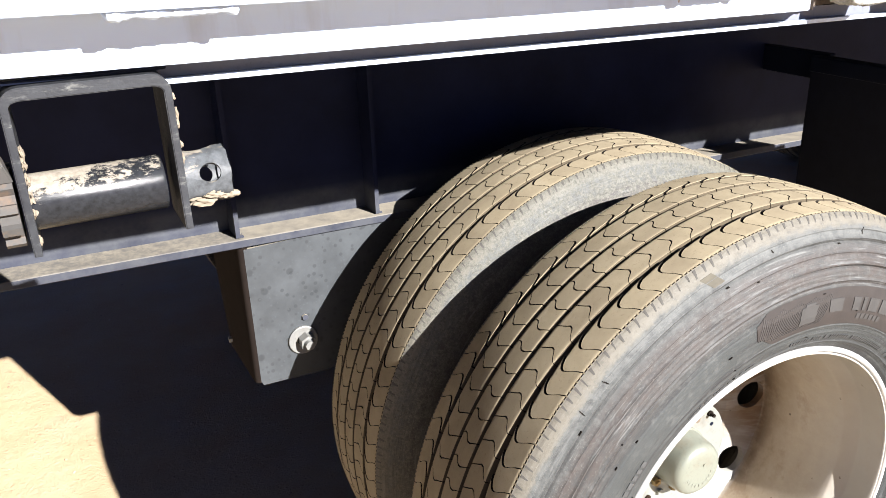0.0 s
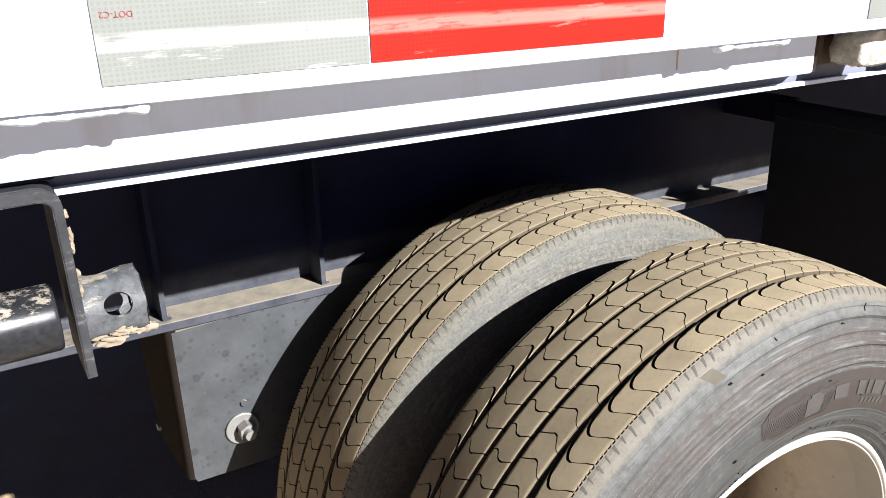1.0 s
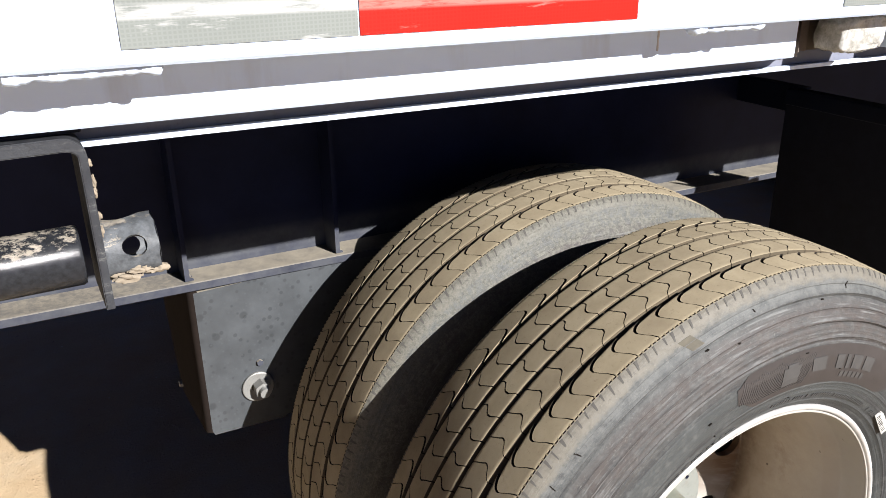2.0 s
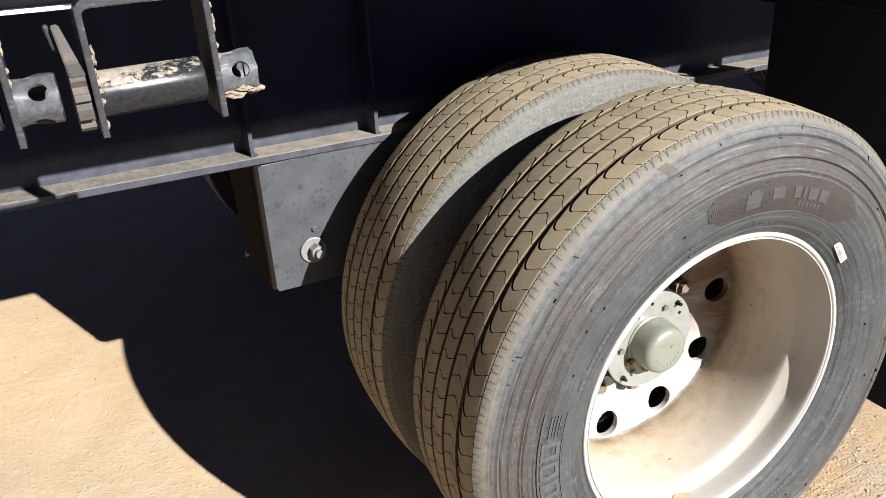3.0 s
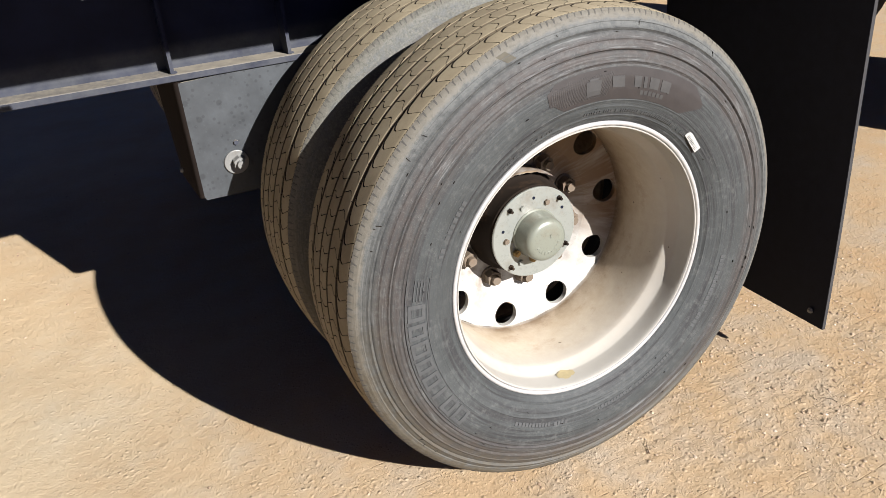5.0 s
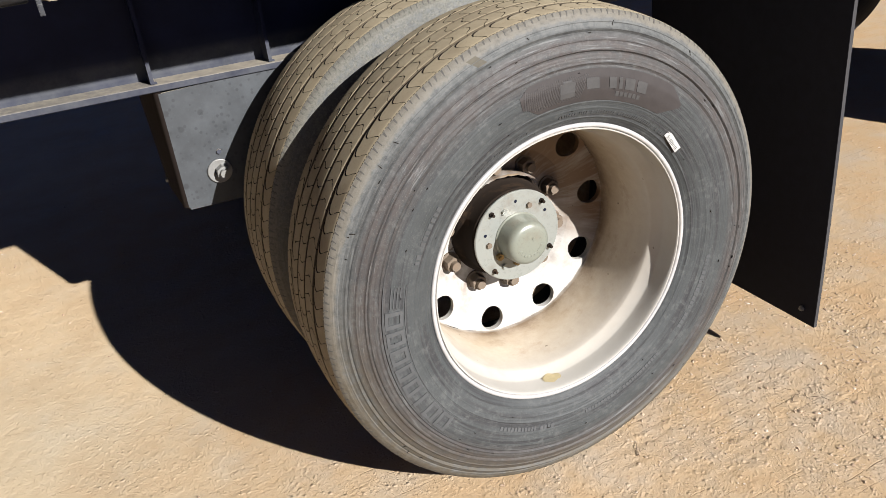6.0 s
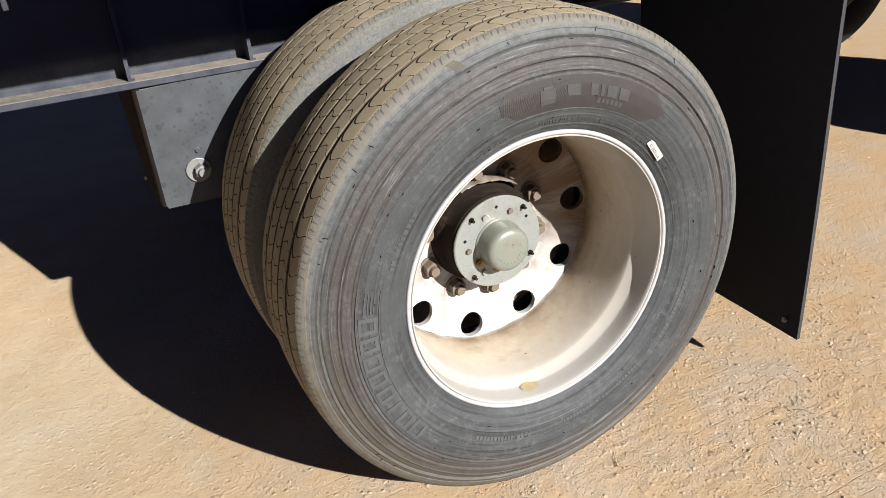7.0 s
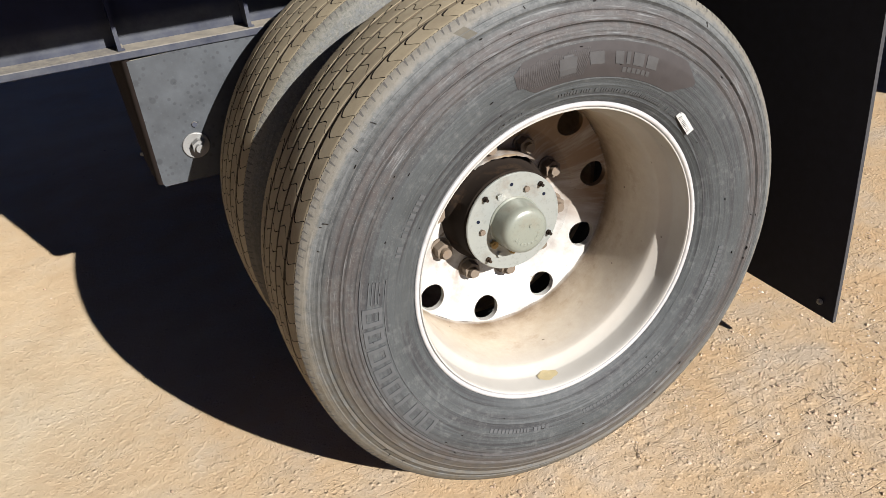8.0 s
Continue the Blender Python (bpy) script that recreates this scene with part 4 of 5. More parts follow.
def add_prism_strip(bm, outer, inner, y0, y1):
    """A bent flat bar between two open outlines in (x, z)."""
    n = len(outer)
    v = [[bm.verts.new((p[0], y, p[1])) for p in line] for line in (outer, inner) for y in (y0, y1)]
    o0, o1, i0, i1 = v
    for k in range(n - 1):
        bm.faces.new((o0[k], o0[k + 1], o1[k + 1], o1[k]))
        bm.faces.new((i0[k], i1[k], i1[k + 1], i0[k + 1]))
        bm.faces.new((o0[k], i0[k], i0[k + 1], o0[k + 1]))
        bm.faces.new((o1[k], o1[k + 1], i1[k + 1], i1[k]))
    for k in (0, n - 1):
        bm.faces.new((o0[k], o1[k], i1[k], i0[k]))


def add_ring_x(bm, r0, x0, r1, x1, segs):
    a = [bm.verts.new((x0, r0 * math.sin(2 * math.pi * i / segs), r0 * math.cos(2 * math.pi * i / segs))) for i in range(segs)]
    b = [bm.verts.new((x1, r1 * math.sin(2 * math.pi * i / segs), r1 * math.cos(2 * math.pi * i / segs))) for i in range(segs)]
    for i in range(segs):
        j = (i + 1) % segs
        bm.faces.new((a[i], a[j], b[j], b[i]))


def lathe_x(profile, segs):
    """Turns a profile of (radius, x) about the x axis."""
    bm = bmesh.new()
    for (r0, x0), (r1, x1) in zip(profile, profile[1:]):
        add_ring_x(bm, r0, x0, r1, x1, segs)
    bmesh.ops.remove_doubles(bm, verts=bm.verts, dist=1e-6)
    return bm


def drum_material(name, shift, base, gloss, slope=-3.2):
    """Dark steel with flaking pale mud that thickens towards one end."""
    k = Nodes(name)
    n = k.noise(58, 7, 0.8, None, (0.7, 1, 1.3))
    f = k.noise(160, 5, 0.7)
    c = k.ramp(f, [(0.3, tuple(v * 0.6 for v in base)), (0.7, tuple(v * 1.5 for v in base))])
    s = k.xyz()
    side = k.math("MULTIPLY_ADD", s[0], slope, shift)
    mud = k.ramp(k.math("ADD", k.math("ADD", n, side), k.math("MULTIPLY", k.up(), 0.3)), [(0.56, 0.0), (0.62, 0.92)])
    c = k.mix(mud, c, k.ramp(f, [(0.3, (0.1364, 0.1178, 0.093)), (0.65, (0.2356, 0.2139, 0.1767))]))
    rough = k.math("ADD", k.math("MULTIPLY", mud, 0.5), gloss)
    return k.finish(c, rough, n, 0.2, 0.0015, metal=0.0, spec=0.2)


M_DRUM = drum_material("mud_flaked_steel", -0.13, (0.0115, 0.0125, 0.0145), 0.25, -1.5)
M_END = drum_material("grey_mud_filmed_steel", 0.06, (0.05, 0.0545, 0.059), 0.5)
M_BAREEND = drum_material("dark_drum_steel", 0.0, (0.0465, 0.0496, 0.0533), 0.4)
M_PAWL = worn_metal("rust_tinged_dusty_steel", (0.047, 0.0448, 0.042), 0.8, 0.75, 0.1, 26)
M_MUD = flat_rubber("dried_pale_mud", (0.1736, 0.1457, 0.1085), 0.95)
M_WEB = flat_rubber("yellow_webbing", (0.31, 0.2232, 0.0372), 0.85)
for wx in (-0.84, -1.043, -1.246):
    winch(wx, muddy=wx > -0.9, turn=0.0 if wx > -0.9 else 0.2)
winch(0.84, True, label="sliding strap winch with rolled yellow webbing")


# ------------------------------------------------------------------ mud flaps
def mud_flap(ax):
    x = 0.69 + ax
    flap = thing("mud_flap", "black rubber mud flap hanging behind the dual wheels", "mud flap", (x, 0.174, 1.05))
    bm = bmesh.new()
    n = 16
    rows = []
    for xo in (-0.005, 0.005):
        grid = []
        for j in range(n + 1):
            z = 0.118 + (1.05 - 0.118) * j / n
            row = []
            for i in range(13):
                y = -0.137 + 0.622 * i / 12
                bow = 0.006 * math.sin(3.1 * (y + 0.1)) * (1 - j / n) + 0.004 * math.sin(5 * z)
                row.append(bm.verts.new((xo + bow, y - 0.174, z - 1.05 - (0.012 * i / 12 if j == 0 else 0))))
            grid.append(row)
        rows.append(grid)
    a, b = rows
    for j in range(n):
        for i in range(12):
            bm.faces.new((a[j][i], a[j][i + 1], a[j + 1][i + 1], a[j + 1][i]))
            bm.faces.new((b[j][i], b[j + 1][i], b[j + 1][i + 1], b[j][i + 1]))
    ring = lambda g: [g[0][i] for i in range(13)] + [g[j][12] for j in range(1, n + 1)] + [g[n][i] for i in range(11, -1, -1)] + [g[j][0] for j in range(n - 1, 0, -1)]
    ra, rb = ring(a), ring(b)
    for i in range(len(ra)):
        f = bm.faces.new((ra[i], rb[i], rb[(i + 1) % len(ra)], ra[(i + 1) % len(ra)]))
        f.material_index = 1
    part("flap", bm, [M_FLAP, M_FLAPEDGE], flap, smooth=40)
    bm = box((-0.012, -0.316, -0.01), (0.022, 0.316, 0.025), 0.004)
    part("hanger_bar", bm, M_DARK, flap, "black steel hanger bar")
    part("hanger_bracket", box((0.008, 0.28, -0.03), (0.03, 0.4664, 0.03), 0.004), M_DARK, flap)
    bm = bmesh.new()
    hexagon(bm, (-0.005, -0.098 - 0.174, 0.157 - 1.05), 0.0075, 0.005, along=(-1, 0, 0))
    add_rod(bm, (-0.005, -0.272, -0.893), (-0.014, -0.272, -0.893), 0.004, 10)
    part("bolt", bm, M_ZINC, flap, "small bright bolt")


mud_flap(0.0)


# ------------------------------------------------------------------ wheels
PITCH = 88
BASE = [(0.300, 0.119), (0.307, 0.125), (0.325, 0.134), (0.345, 0.1405), (0.365, 0.1445), (0.385, 0.146), (0.405, 0.1445), (0.425, 0.1405), (0.445, 0.134), (0.462, 0.1265), (0.475, 0.1215), (0.485, 0.1175), (0.4915, 0.1125), (0.4945, 0.1090), (0.4958, 0.1075)]


def side_dy(r, rings=True):
    """Half width of the tyre at a radius, with its moulded rings."""
    d = float(np.interp(r, [p[0] for p in BASE], [p[1] for p in BASE]))
    if rings:
        for c, h, s in ((0.474, -0.0018, 0.0014), (0.4655, 0.0028, 0.0018), (0.4605, -0.0022, 0.0014), (0.448, 0.0016, 0.0013), (0.4325, 0.003, 0.0016), (0.4285, -0.0024, 0.0013), (0.418, 0.001, 0.0012), (0.4105, 0.0018, 0.0013), (0.4065, -0.0015, 0.0012), (0.3415, 0.001, 0.001), (0.330, 0.001, 0.001), (0.312, 0.0014, 0.0015), (0.3065, -0.0012, 0.0012)):
            d += h * math.exp(-(((r - c) / s) ** 2))
    return d


def crown(dy):
    return 0.5030 - 0.56 * dy * dy


def sidewall_patch(bm, yc, r0, r1, a0, a1, h, nr=3, na=4, slant=0.0):
    """A low raised shape moulded on the outer sidewall, between two radii and two angles in degrees."""
    top, low = [], []
    for i in range(nr + 1):
        r = r0 + (r1 - r0) * i / nr
        tr, lr = [], []
        for j in range(na + 1):
            a = radians(a0 + (a1 - a0) * j / na + slant * (r - r0) * 57.3 / r)
            d = side_dy(r)
            tr.append(bm.verts.new((r * math.cos(a), yc - d - h, r * math.sin(a))))
            lr.append(bm.verts.new((r * math.cos(a), yc - d + 0.001, r * math.sin(a))))
        top.append(tr)
        low.append(lr)
    for i in range(nr):
        for j in range(na):
            bm.faces.new((top[i][j], top[i][j + 1], top[i + 1][j + 1], top[i + 1][j]))
    edge = [(0, j) for j in range(na)] + [(i, na) for i in range(nr)] + [(nr, j) for j in range(na, 0, -1)] + [(i, 0) for i in range(nr, 0, -1)]
    for k in range(len(edge)):
        (i, j), (p, q) = edge[k], edge[(k + 1) % len(edge)]
        bm.faces.new((top[i][j], low[i][j], low[p][q], top[p][q]))


# How the sipes run across the ribs: (share of the rib's width, shift in pitches, width in mm)
SHOULDER = [(0.0, 0.0, 1.7), (0.25, 0.12, 1.7), (0.45, 0.26, 1.8), (0.66, 0.38, 2.3), (0.78, 0.36, 2.4), (0.88, 0.24, 2.4), (0.95, 0.06, 2.6), (1.0, -0.14, 2.9)]
NEXT = [(0.0, 0.16, 1.2), (0.12, 0.08, 1.4), (0.2, -0.02, 2.2), (0.27, -0.14, 2.4), (0.36, -0.25, 2.4), (0.48, -0.28, 2.2), (0.6, -0.2, 1.7), (0.8, -0.1, 1.5), (1.0, 0.0, 1.6)]
CENTRE = [(0.0, -0.04, 1.3), (0.22, 0.07, 1.5), (0.34, 0.14, 2.1), (0.5, 0.15, 2.4), (0.6, 0.09, 2.5), (0.67, 0.0, 2.5), (0.76, -0.09, 2.3), (0.86, -0.1, 1.7), (1.0, 0.0, 1.3)]


def turned(curve):
    return [(1 - s, -o, w) for s, o, w in curve[::-1]]


def tread_rib(a, b, curve, phase, yc, saw):
    """One rib of the tread between two half widths, cut into blocks by its sipes. saw: which edge is notched, -1, 0 or 1."""
    verts, faces, mats = [], [], []
    step = 2 * math.pi / PITCH
    ns, cols = 20, 3
    ss, off, wid = (np.array([p[i] for p in curve]) for i in range(3))
    at_s = [i / ns for i in range(ns + 1)]
    shift = [float(np.interp(s, ss, off)) for s in at_s]
    half = [float(np.interp(s, ss, wid)) * 0.0005 / 0.5 / step for s in at_s]
    for k in range(PITCH):
        base = len(verts)
        for c in range(cols + 1):
            f = c / cols
            for i, s in enumerate(at_s):
                u = shift[i] + half[i] + f * (1 - 2 * half[i])
                lo = a + (0.0035 * (1 - f) if saw < 0 else 0.0)
                hi = b - (0.0035 * f if saw > 0 else 0.0)
                dy = lo + (hi - lo) * s
                ang = (k + phase + u) * step
                r = crown(dy) - (0.0007 if i in (0, ns) else 0.0)
                verts.append((r * math.cos(ang), yc + dy, r * math.sin(ang)))
                inset = 0.0018 if i == ns and b < 0.1 else -0.0018 if i == 0 and a > -0.1 else 0.0
                r = 0.4865
                verts.append((r * math.cos(ang), yc + dy + inset, r * math.sin(ang)))
        at = lambda c, i, low: base + (c * (ns + 1) + i) * 2 + low
        for c in range(cols):
            for i in range(ns):
                faces.append((at(c, i, 0), at(c, i + 1, 0), at(c + 1, i + 1, 0), at(c + 1, i, 0)))
                mats.append(0)
            for i in (0, ns):
                faces.append((at(c, i, 0), at(c + 1, i, 0), at(c + 1, i, 1), at(c, i, 1)))
                mats.append(1)
        for c in (0, cols):
            for i in range(ns):
                faces.append((at(c, i, 0), at(c, i + 1, 0), at(c, i + 1, 1), at(c, i, 1)))
                mats.append(2)
    me = bpy.data.meshes.new("tread_rib")
    me.from_pydata(verts, [], faces)
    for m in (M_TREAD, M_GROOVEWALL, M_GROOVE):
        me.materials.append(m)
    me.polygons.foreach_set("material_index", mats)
    bm = bmesh.new()
    bm.from_mesh(me)
    bmesh.ops.recalc_face_normals(bm, faces=bm.faces)
    bm.to_mesh(me)
    bm.free()
    me.shade_smooth()
    me.set_sharp_from_angle(angle=radians(35))
    return new("tread_rib", me)


def swell(ob, extra=0.006):
    """Lets a tyre's tread stand further out: nothing at the bead, all of it at the crown."""
    for q in [ob] + list(ob.children_recursive):
        co = np.empty(len(q.data.vertices) * 3)
        q.data.vertices.foreach_get("co", co)
        co = co.reshape(-1, 3)
        r = np.hypot(co[:, 0], co[:, 2])
        k = 1 + extra * np.clip((r - 0.3) / 0.2, 0, 1) / np.maximum(r, 0.1)
        co[:, 0] *= k
        co[:, 2] *= k
        q.data.vertices.foreach_set("co", co.ravel())
        q.data.update()
    return ob


def build_tyre(wheel, yc, lettered):
    """A tyre: carcass with moulded rings, five siped ribs, shoulder teeth and lettering as plain bars."""
    rs = list(np.arange(0.302, 0.4955, 0.0016))
    prof = [(0.2855, -0.1), (0.2985, -0.117)] + [(r, -side_dy(r, lettered)) for r in rs] + [(0.4962, -0.1066), (0.495, -0.1052), (0.4865, -0.1048)]
    prof += [(0.4865 + 0.0005, 0.0), (0.4865, 0.1048), (0.495, 0.1052), (0.4962, 0.1066)] + [(r, side_dy(r, lettered)) for r in rs[::-1]] + [(0.2985, 0.117), (0.2855, 0.1)]
    bm = bmesh.new()
    add_lathe(bm, [(r, y + yc) for r, y in prof], 180)
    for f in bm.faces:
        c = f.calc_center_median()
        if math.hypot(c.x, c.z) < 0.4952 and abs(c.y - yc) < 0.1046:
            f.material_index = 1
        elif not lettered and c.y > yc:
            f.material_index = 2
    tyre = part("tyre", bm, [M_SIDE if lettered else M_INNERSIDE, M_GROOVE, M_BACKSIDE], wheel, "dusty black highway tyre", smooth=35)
    g = 0.0033
    cuts = [-0.1044, -0.0620, -0.0190, 0.0222, 0.0660, 0.1044]
    runs = [(SHOULDER, 0.61, 1), (NEXT, 0.84, -1), (CENTRE, 0.19, 0), (turned(NEXT), 0.5, 1), (turned(SHOULDER), 0.95, -1)]
    for i, (curve, phase, saw) in enumerate(runs):
        a, b = cuts[i] + (g if i else 0), cuts[i + 1] - (g if i < 4 else 0)
        tread_rib(a, b, curve, phase, yc, saw if i in (0, 4) else 0).parent = tyre
    # teeth bridging the fine groove at both shoulders, and the notches below them
    verts, faces = [], []
    cube = [(0, 1, 3, 2), (4, 6, 7, 5), (0, 4, 5, 1), (2, 3, 7, 6), (0, 2, 6, 4), (1, 5, 7, 3)]

    def peg(ang, w, d0, r0, d1, r1, h):
        base = len(verts)
        for da in (-w, w):
            for d, r in ((d0, r0), (d1, r1)):
                for up in (-0.003, h):
                    verts.append(((r + up) * math.cos(ang + da / r), yc + d, (r + up) * math.sin(ang + da / r)))
        faces.extend([tuple(base + k for k in q) for q in cube])
    n = PITCH * 5
    for side in (-1, 1):
        for k in range(n):
            peg(2 * math.pi * k / n, 0.0011, side * 0.1042, 0.4966, side * 0.1068, 0.4962, 0.0)
    me = bpy.data.meshes.new("shoulder_serration")
    me.from_pydata(verts, [], faces)
    me.materials.append(M_TREAD)
    tagged(new("shoulder_serration", me), kind="stuff").parent = tyre
    verts, faces = [], []
    rng = random.Random(8)
    for side in (-1, 1):
        for k in range(220):
            a = 2 * math.pi * (k + rng.uniform(-0.12, 0.12)) / 220
            wn, low = rng.uniform(0.0012, 0.0024), 0.489 - rng.uniform(-0.002, 0.0015)
            base, lean = len(verts), rng.uniform(0.15, 0.4)
            rr = np.linspace(0.4956, low, 6)
            for i, r in enumerate(rr):
                w = wn * (1 - 0.5 * i / 5)
                for da, up in ((-w, -0.002), (-w, 0.0004), (w, 0.0004), (w, -0.002)):
                    b = a + (da + lean * (0.4956 - r)) / r
                    verts.append((r * math.cos(b), yc + side * (side_dy(r) + up), r * math.sin(b)))
            for i in range(5):
                for j in range(3):
                    q = base + i * 4 + j
                    faces.append((q, q + 1, q + 5, q + 4))
    me = bpy.data.meshes.new("shoulder_notching")
    me.from_pydata(verts, [], faces)
    me.materials.append(M_NOTCH)
    tagged(new("shoulder_notching", me), kind="stuff").parent = tyre
    if not lettered:
        return swell(tyre)
    # smooth dark panel with a fan of fine lines, and lettering as plain bars
    bm = bmesh.new()
    na = 60
    top, low = [], []
    for j in range(na + 1):
        a = 104.5 - 56.5 * j / na
        r0 = 0.3445 + 0.022 * soft_step(a, 99, 104.5) + 0.016 * soft_step(52, a, 0) * 0
        r1 = 0.402 - 0.012 * soft_step(a, 101, 104.5)
        if a < 54:
            r1 = 0.402 - 0.02 * (54 - a) / 6
            r0 = 0.3445 + 0.03 * (54 - a) / 6
        top.append([bm.verts.new((r * math.cos(radians(a)), yc - side_dy(r) - 0.0008, r * math.sin(radians(a)))) for r in np.linspace(r0, r1, 14)])
    for p, q in zip(top, top[1:]):
        for i in range(13):
            bm.faces.new((p[i], p[i + 1], q[i + 1], q[i]))
    part("smooth_panel", bm, M_PANEL, tyre, "smoother dark panel on the sidewall", smooth=40)
    for k in range(34):
        bm = bmesh.new()
        a = 104 - k * 0.56
        sidewall_patch(bm, yc, 0.352 + 0.012 * soft_step(a, 99, 104), 0.396 - 0.006 * abs(math.sin(k * 0.4)), a, a + 0.22, 0.0012, 3, 1, -0.35)
        part("fan_line", bm, M_FAN, tyre)
    bm = bmesh.new()
    for r0, r1, a0, a1, sl in ((0.357, 0.384, 92.4, 87.6, 0.0), (0.384, 0.388, 91.4, 88.6, 0.0)):
        sidewall_patch(bm, yc, r0, r1, a0, a1, 0.0016, 3, 3, sl)
    part("moulded_badge", bm, M_LETTER, tyre, "pale moulded badge")
    for a0, a1 in ((83.5, 79.3), (75.9, 73.4), (72.5, 71.3), (70.3, 66.9), (65.9, 62.4)):
        bm = bmesh.new()
        sidewall_patch(bm, yc, 0.3665, 0.3865, a0, a1, 0.0016, 3, 3, 0.25)
        part("letter_bar", bm, M_LETTER, tyre)
    for k in range(6):
        bm = bmesh.new()
        sidewall_patch(bm, yc, 0.3535, 0.3615, 73 - k * 1.62, 73 - k * 1.62 - 1.2, 0.0013, 2, 2, 0.2)
        part("small_letter_bar", bm, M_LETTER, tyre)
    for k in range(8):
        a = 171.5 + k * 5.85
        w = (5.0, 4.6, 2.0, 4.4, 4.4, 4.8, 4.6, 5.0)[7 - k]
        bm = bmesh.new()
        mid = a + 2.6
        sidewall_patch(bm, yc, 0.366, 0.4, mid - w / 2, mid - w / 2 + 1.2, 0.0016, 3, 1)
        if w > 3:
            sidewall_patch(bm, yc, 0.366, 0.4, mid + w / 2 - 1.2, mid + w / 2, 0.0016, 3, 1)
            for r0 in (0.366, 0.394):
                sidewall_patch(bm, yc, r0, r0 + 0.006, mid - w / 2 + 1.2, mid + w / 2 - 1.2, 0.0015, 1, 2)
        part("brand_bar", bm, M_SIDELETTER, tyre)
    bm = bmesh.new()
    for a0, a1, r0, r1 in ((164.5, 170.5, 0.371, 0.373), (164.5, 170.5, 0.377, 0.379), (164.5, 170.5, 0.383, 0.385), (164.5, 170.5, 0.389, 0.391), (164, 221, 0.3605, 0.362), (164, 221, 0.4035, 0.405)):
        sidewall_patch(bm, yc, r0, r1, a0, a1, 0.0014, 1, 24)
    part("moulded_line", bm, M_SIDELETTER, tyre)
    rng = random.Random(12)
    bm = bmesh.new()
    for a0, a1, r0, r1, p in ((92, 44, 0.3185, 0.3245, 1.05), (126, 104, 0.316, 0.3205, 1.0), (158, 140, 0.343, 0.353, 1.9), (-12, -40, 0.352, 0.361, 1.7), (-52, -86, 0.349, 0.356, 1.4), (-100, -122, 0.352, 0.36, 1.5)):
        a = a0
        while a > a1:
            w = p * rng.uniform(0.5, 0.85)
            if rng.random() < 0.86:
                sidewall_patch(bm, yc, r0, r1, a, a - w, 0.0011, 1, 1)
            a -= w + p * 0.3
    tagged(part("code_print", bm, M_SIDELETTER, tyre), kind="stuff")
    bm = bmesh.new()
    for k in range(40):
        a, r = rng.uniform(0, 360), rng.uniform(0.315, 0.47)
        sidewall_patch(bm, yc, r, r + 0.0008, a, a + rng.uniform(0.3, 0.8), 0.0022, 1, 1, rng.uniform(-1, 1))
    for k in range(11):
        a, r = rng.uniform(20, 235), rng.uniform(0.466, 0.474)
        sidewall_patch(bm, yc, r, r + rng.uniform(0.003, 0.009), a, a + 0.13, 0.0012, 2, 1, rng.uniform(-0.5, 0.5))
    tagged(part("vent_flash", bm, M_GROOVE, tyre, "small rubber vent hairs"), kind="stuff")
    bm = bmesh.new()
    sidewall_patch(bm, yc, 0.4675, 0.4845, 107.6, 109.9, 0.0004, 5, 4, 0.8)
    part("scuffed_patch", bm, M_SCUFF, tyre, "brown scuffed patch on the shoulder", smooth=60)
    lab = bmesh.new()
    m = Matrix.LocRotScale((0.2475, yc - side_dy(0.325) - 0.0016, 0.2105), Euler((0, radians(57), 0)), None)
    add_box(lab, (-0.0255, -0.0004, -0.0072), (0.0255, 0.0004, 0.0072), 0, m @ pose(0, 0, 0, 8, 0, 0))
    lab_ob = part("paper_label", lab, M_PAPER, tyre, "small white bar-code label")
    bm = bmesh.new()
    for k in range(11):
        x = -0.018 + k * 0.0036
        add_box(bm, (x, -0.0008, -0.006), (x + rng.choice((0.0007, 0.0013)), -0.0005, 0.001), 0, m @ pose(0, 0, 0, 8, 0, 0))
    part("code_stripe", bm, M_GROOVE, lab_ob)
    return swell(tyre)


M_GROOVEWALL = worn_metal("dusty_groove_wall", (0.062, 0.0508, 0.0347), 0.2, 0.95, 0.0, 40, 0.15)
M_BACKSIDE = flat_rubber("plain_black_sidewall", (0.01, 0.0098, 0.0098), 0.85, 0.12)
M_FAN = flat_rubber("faint_moulded_line", (0.033, 0.031, 0.03), 0.6)
M_SCUFF = flat_rubber("tan_scuffed_rubber", (0.066, 0.06, 0.046), 0.9)
M_NOTCH = flat_rubber("shoulder_notch_rubber", (0.052, 0.049, 0.044), 0.9)
M_SIDELETTER = flat_rubber("moulded_sidewall_rubber", (0.044, 0.0462, 0.0472), 0.6)
M_PAPER = flat_rubber("white_paper_label", (0.3, 0.3, 0.285), 0.7)

DISC = [(0.100, 0.178), (0.150, 0.178), (0.163, 0.174), (0.180, 0.163), (0.190, 0.1586), (0.200, 0.1555), (0.212, 0.153), (0.225, 0.1508), (0.2592, 0.1452)]


def disc_y(r):
    return float(np.interp(r, [p[0] for p in DISC], [p[1] for p in DISC]))


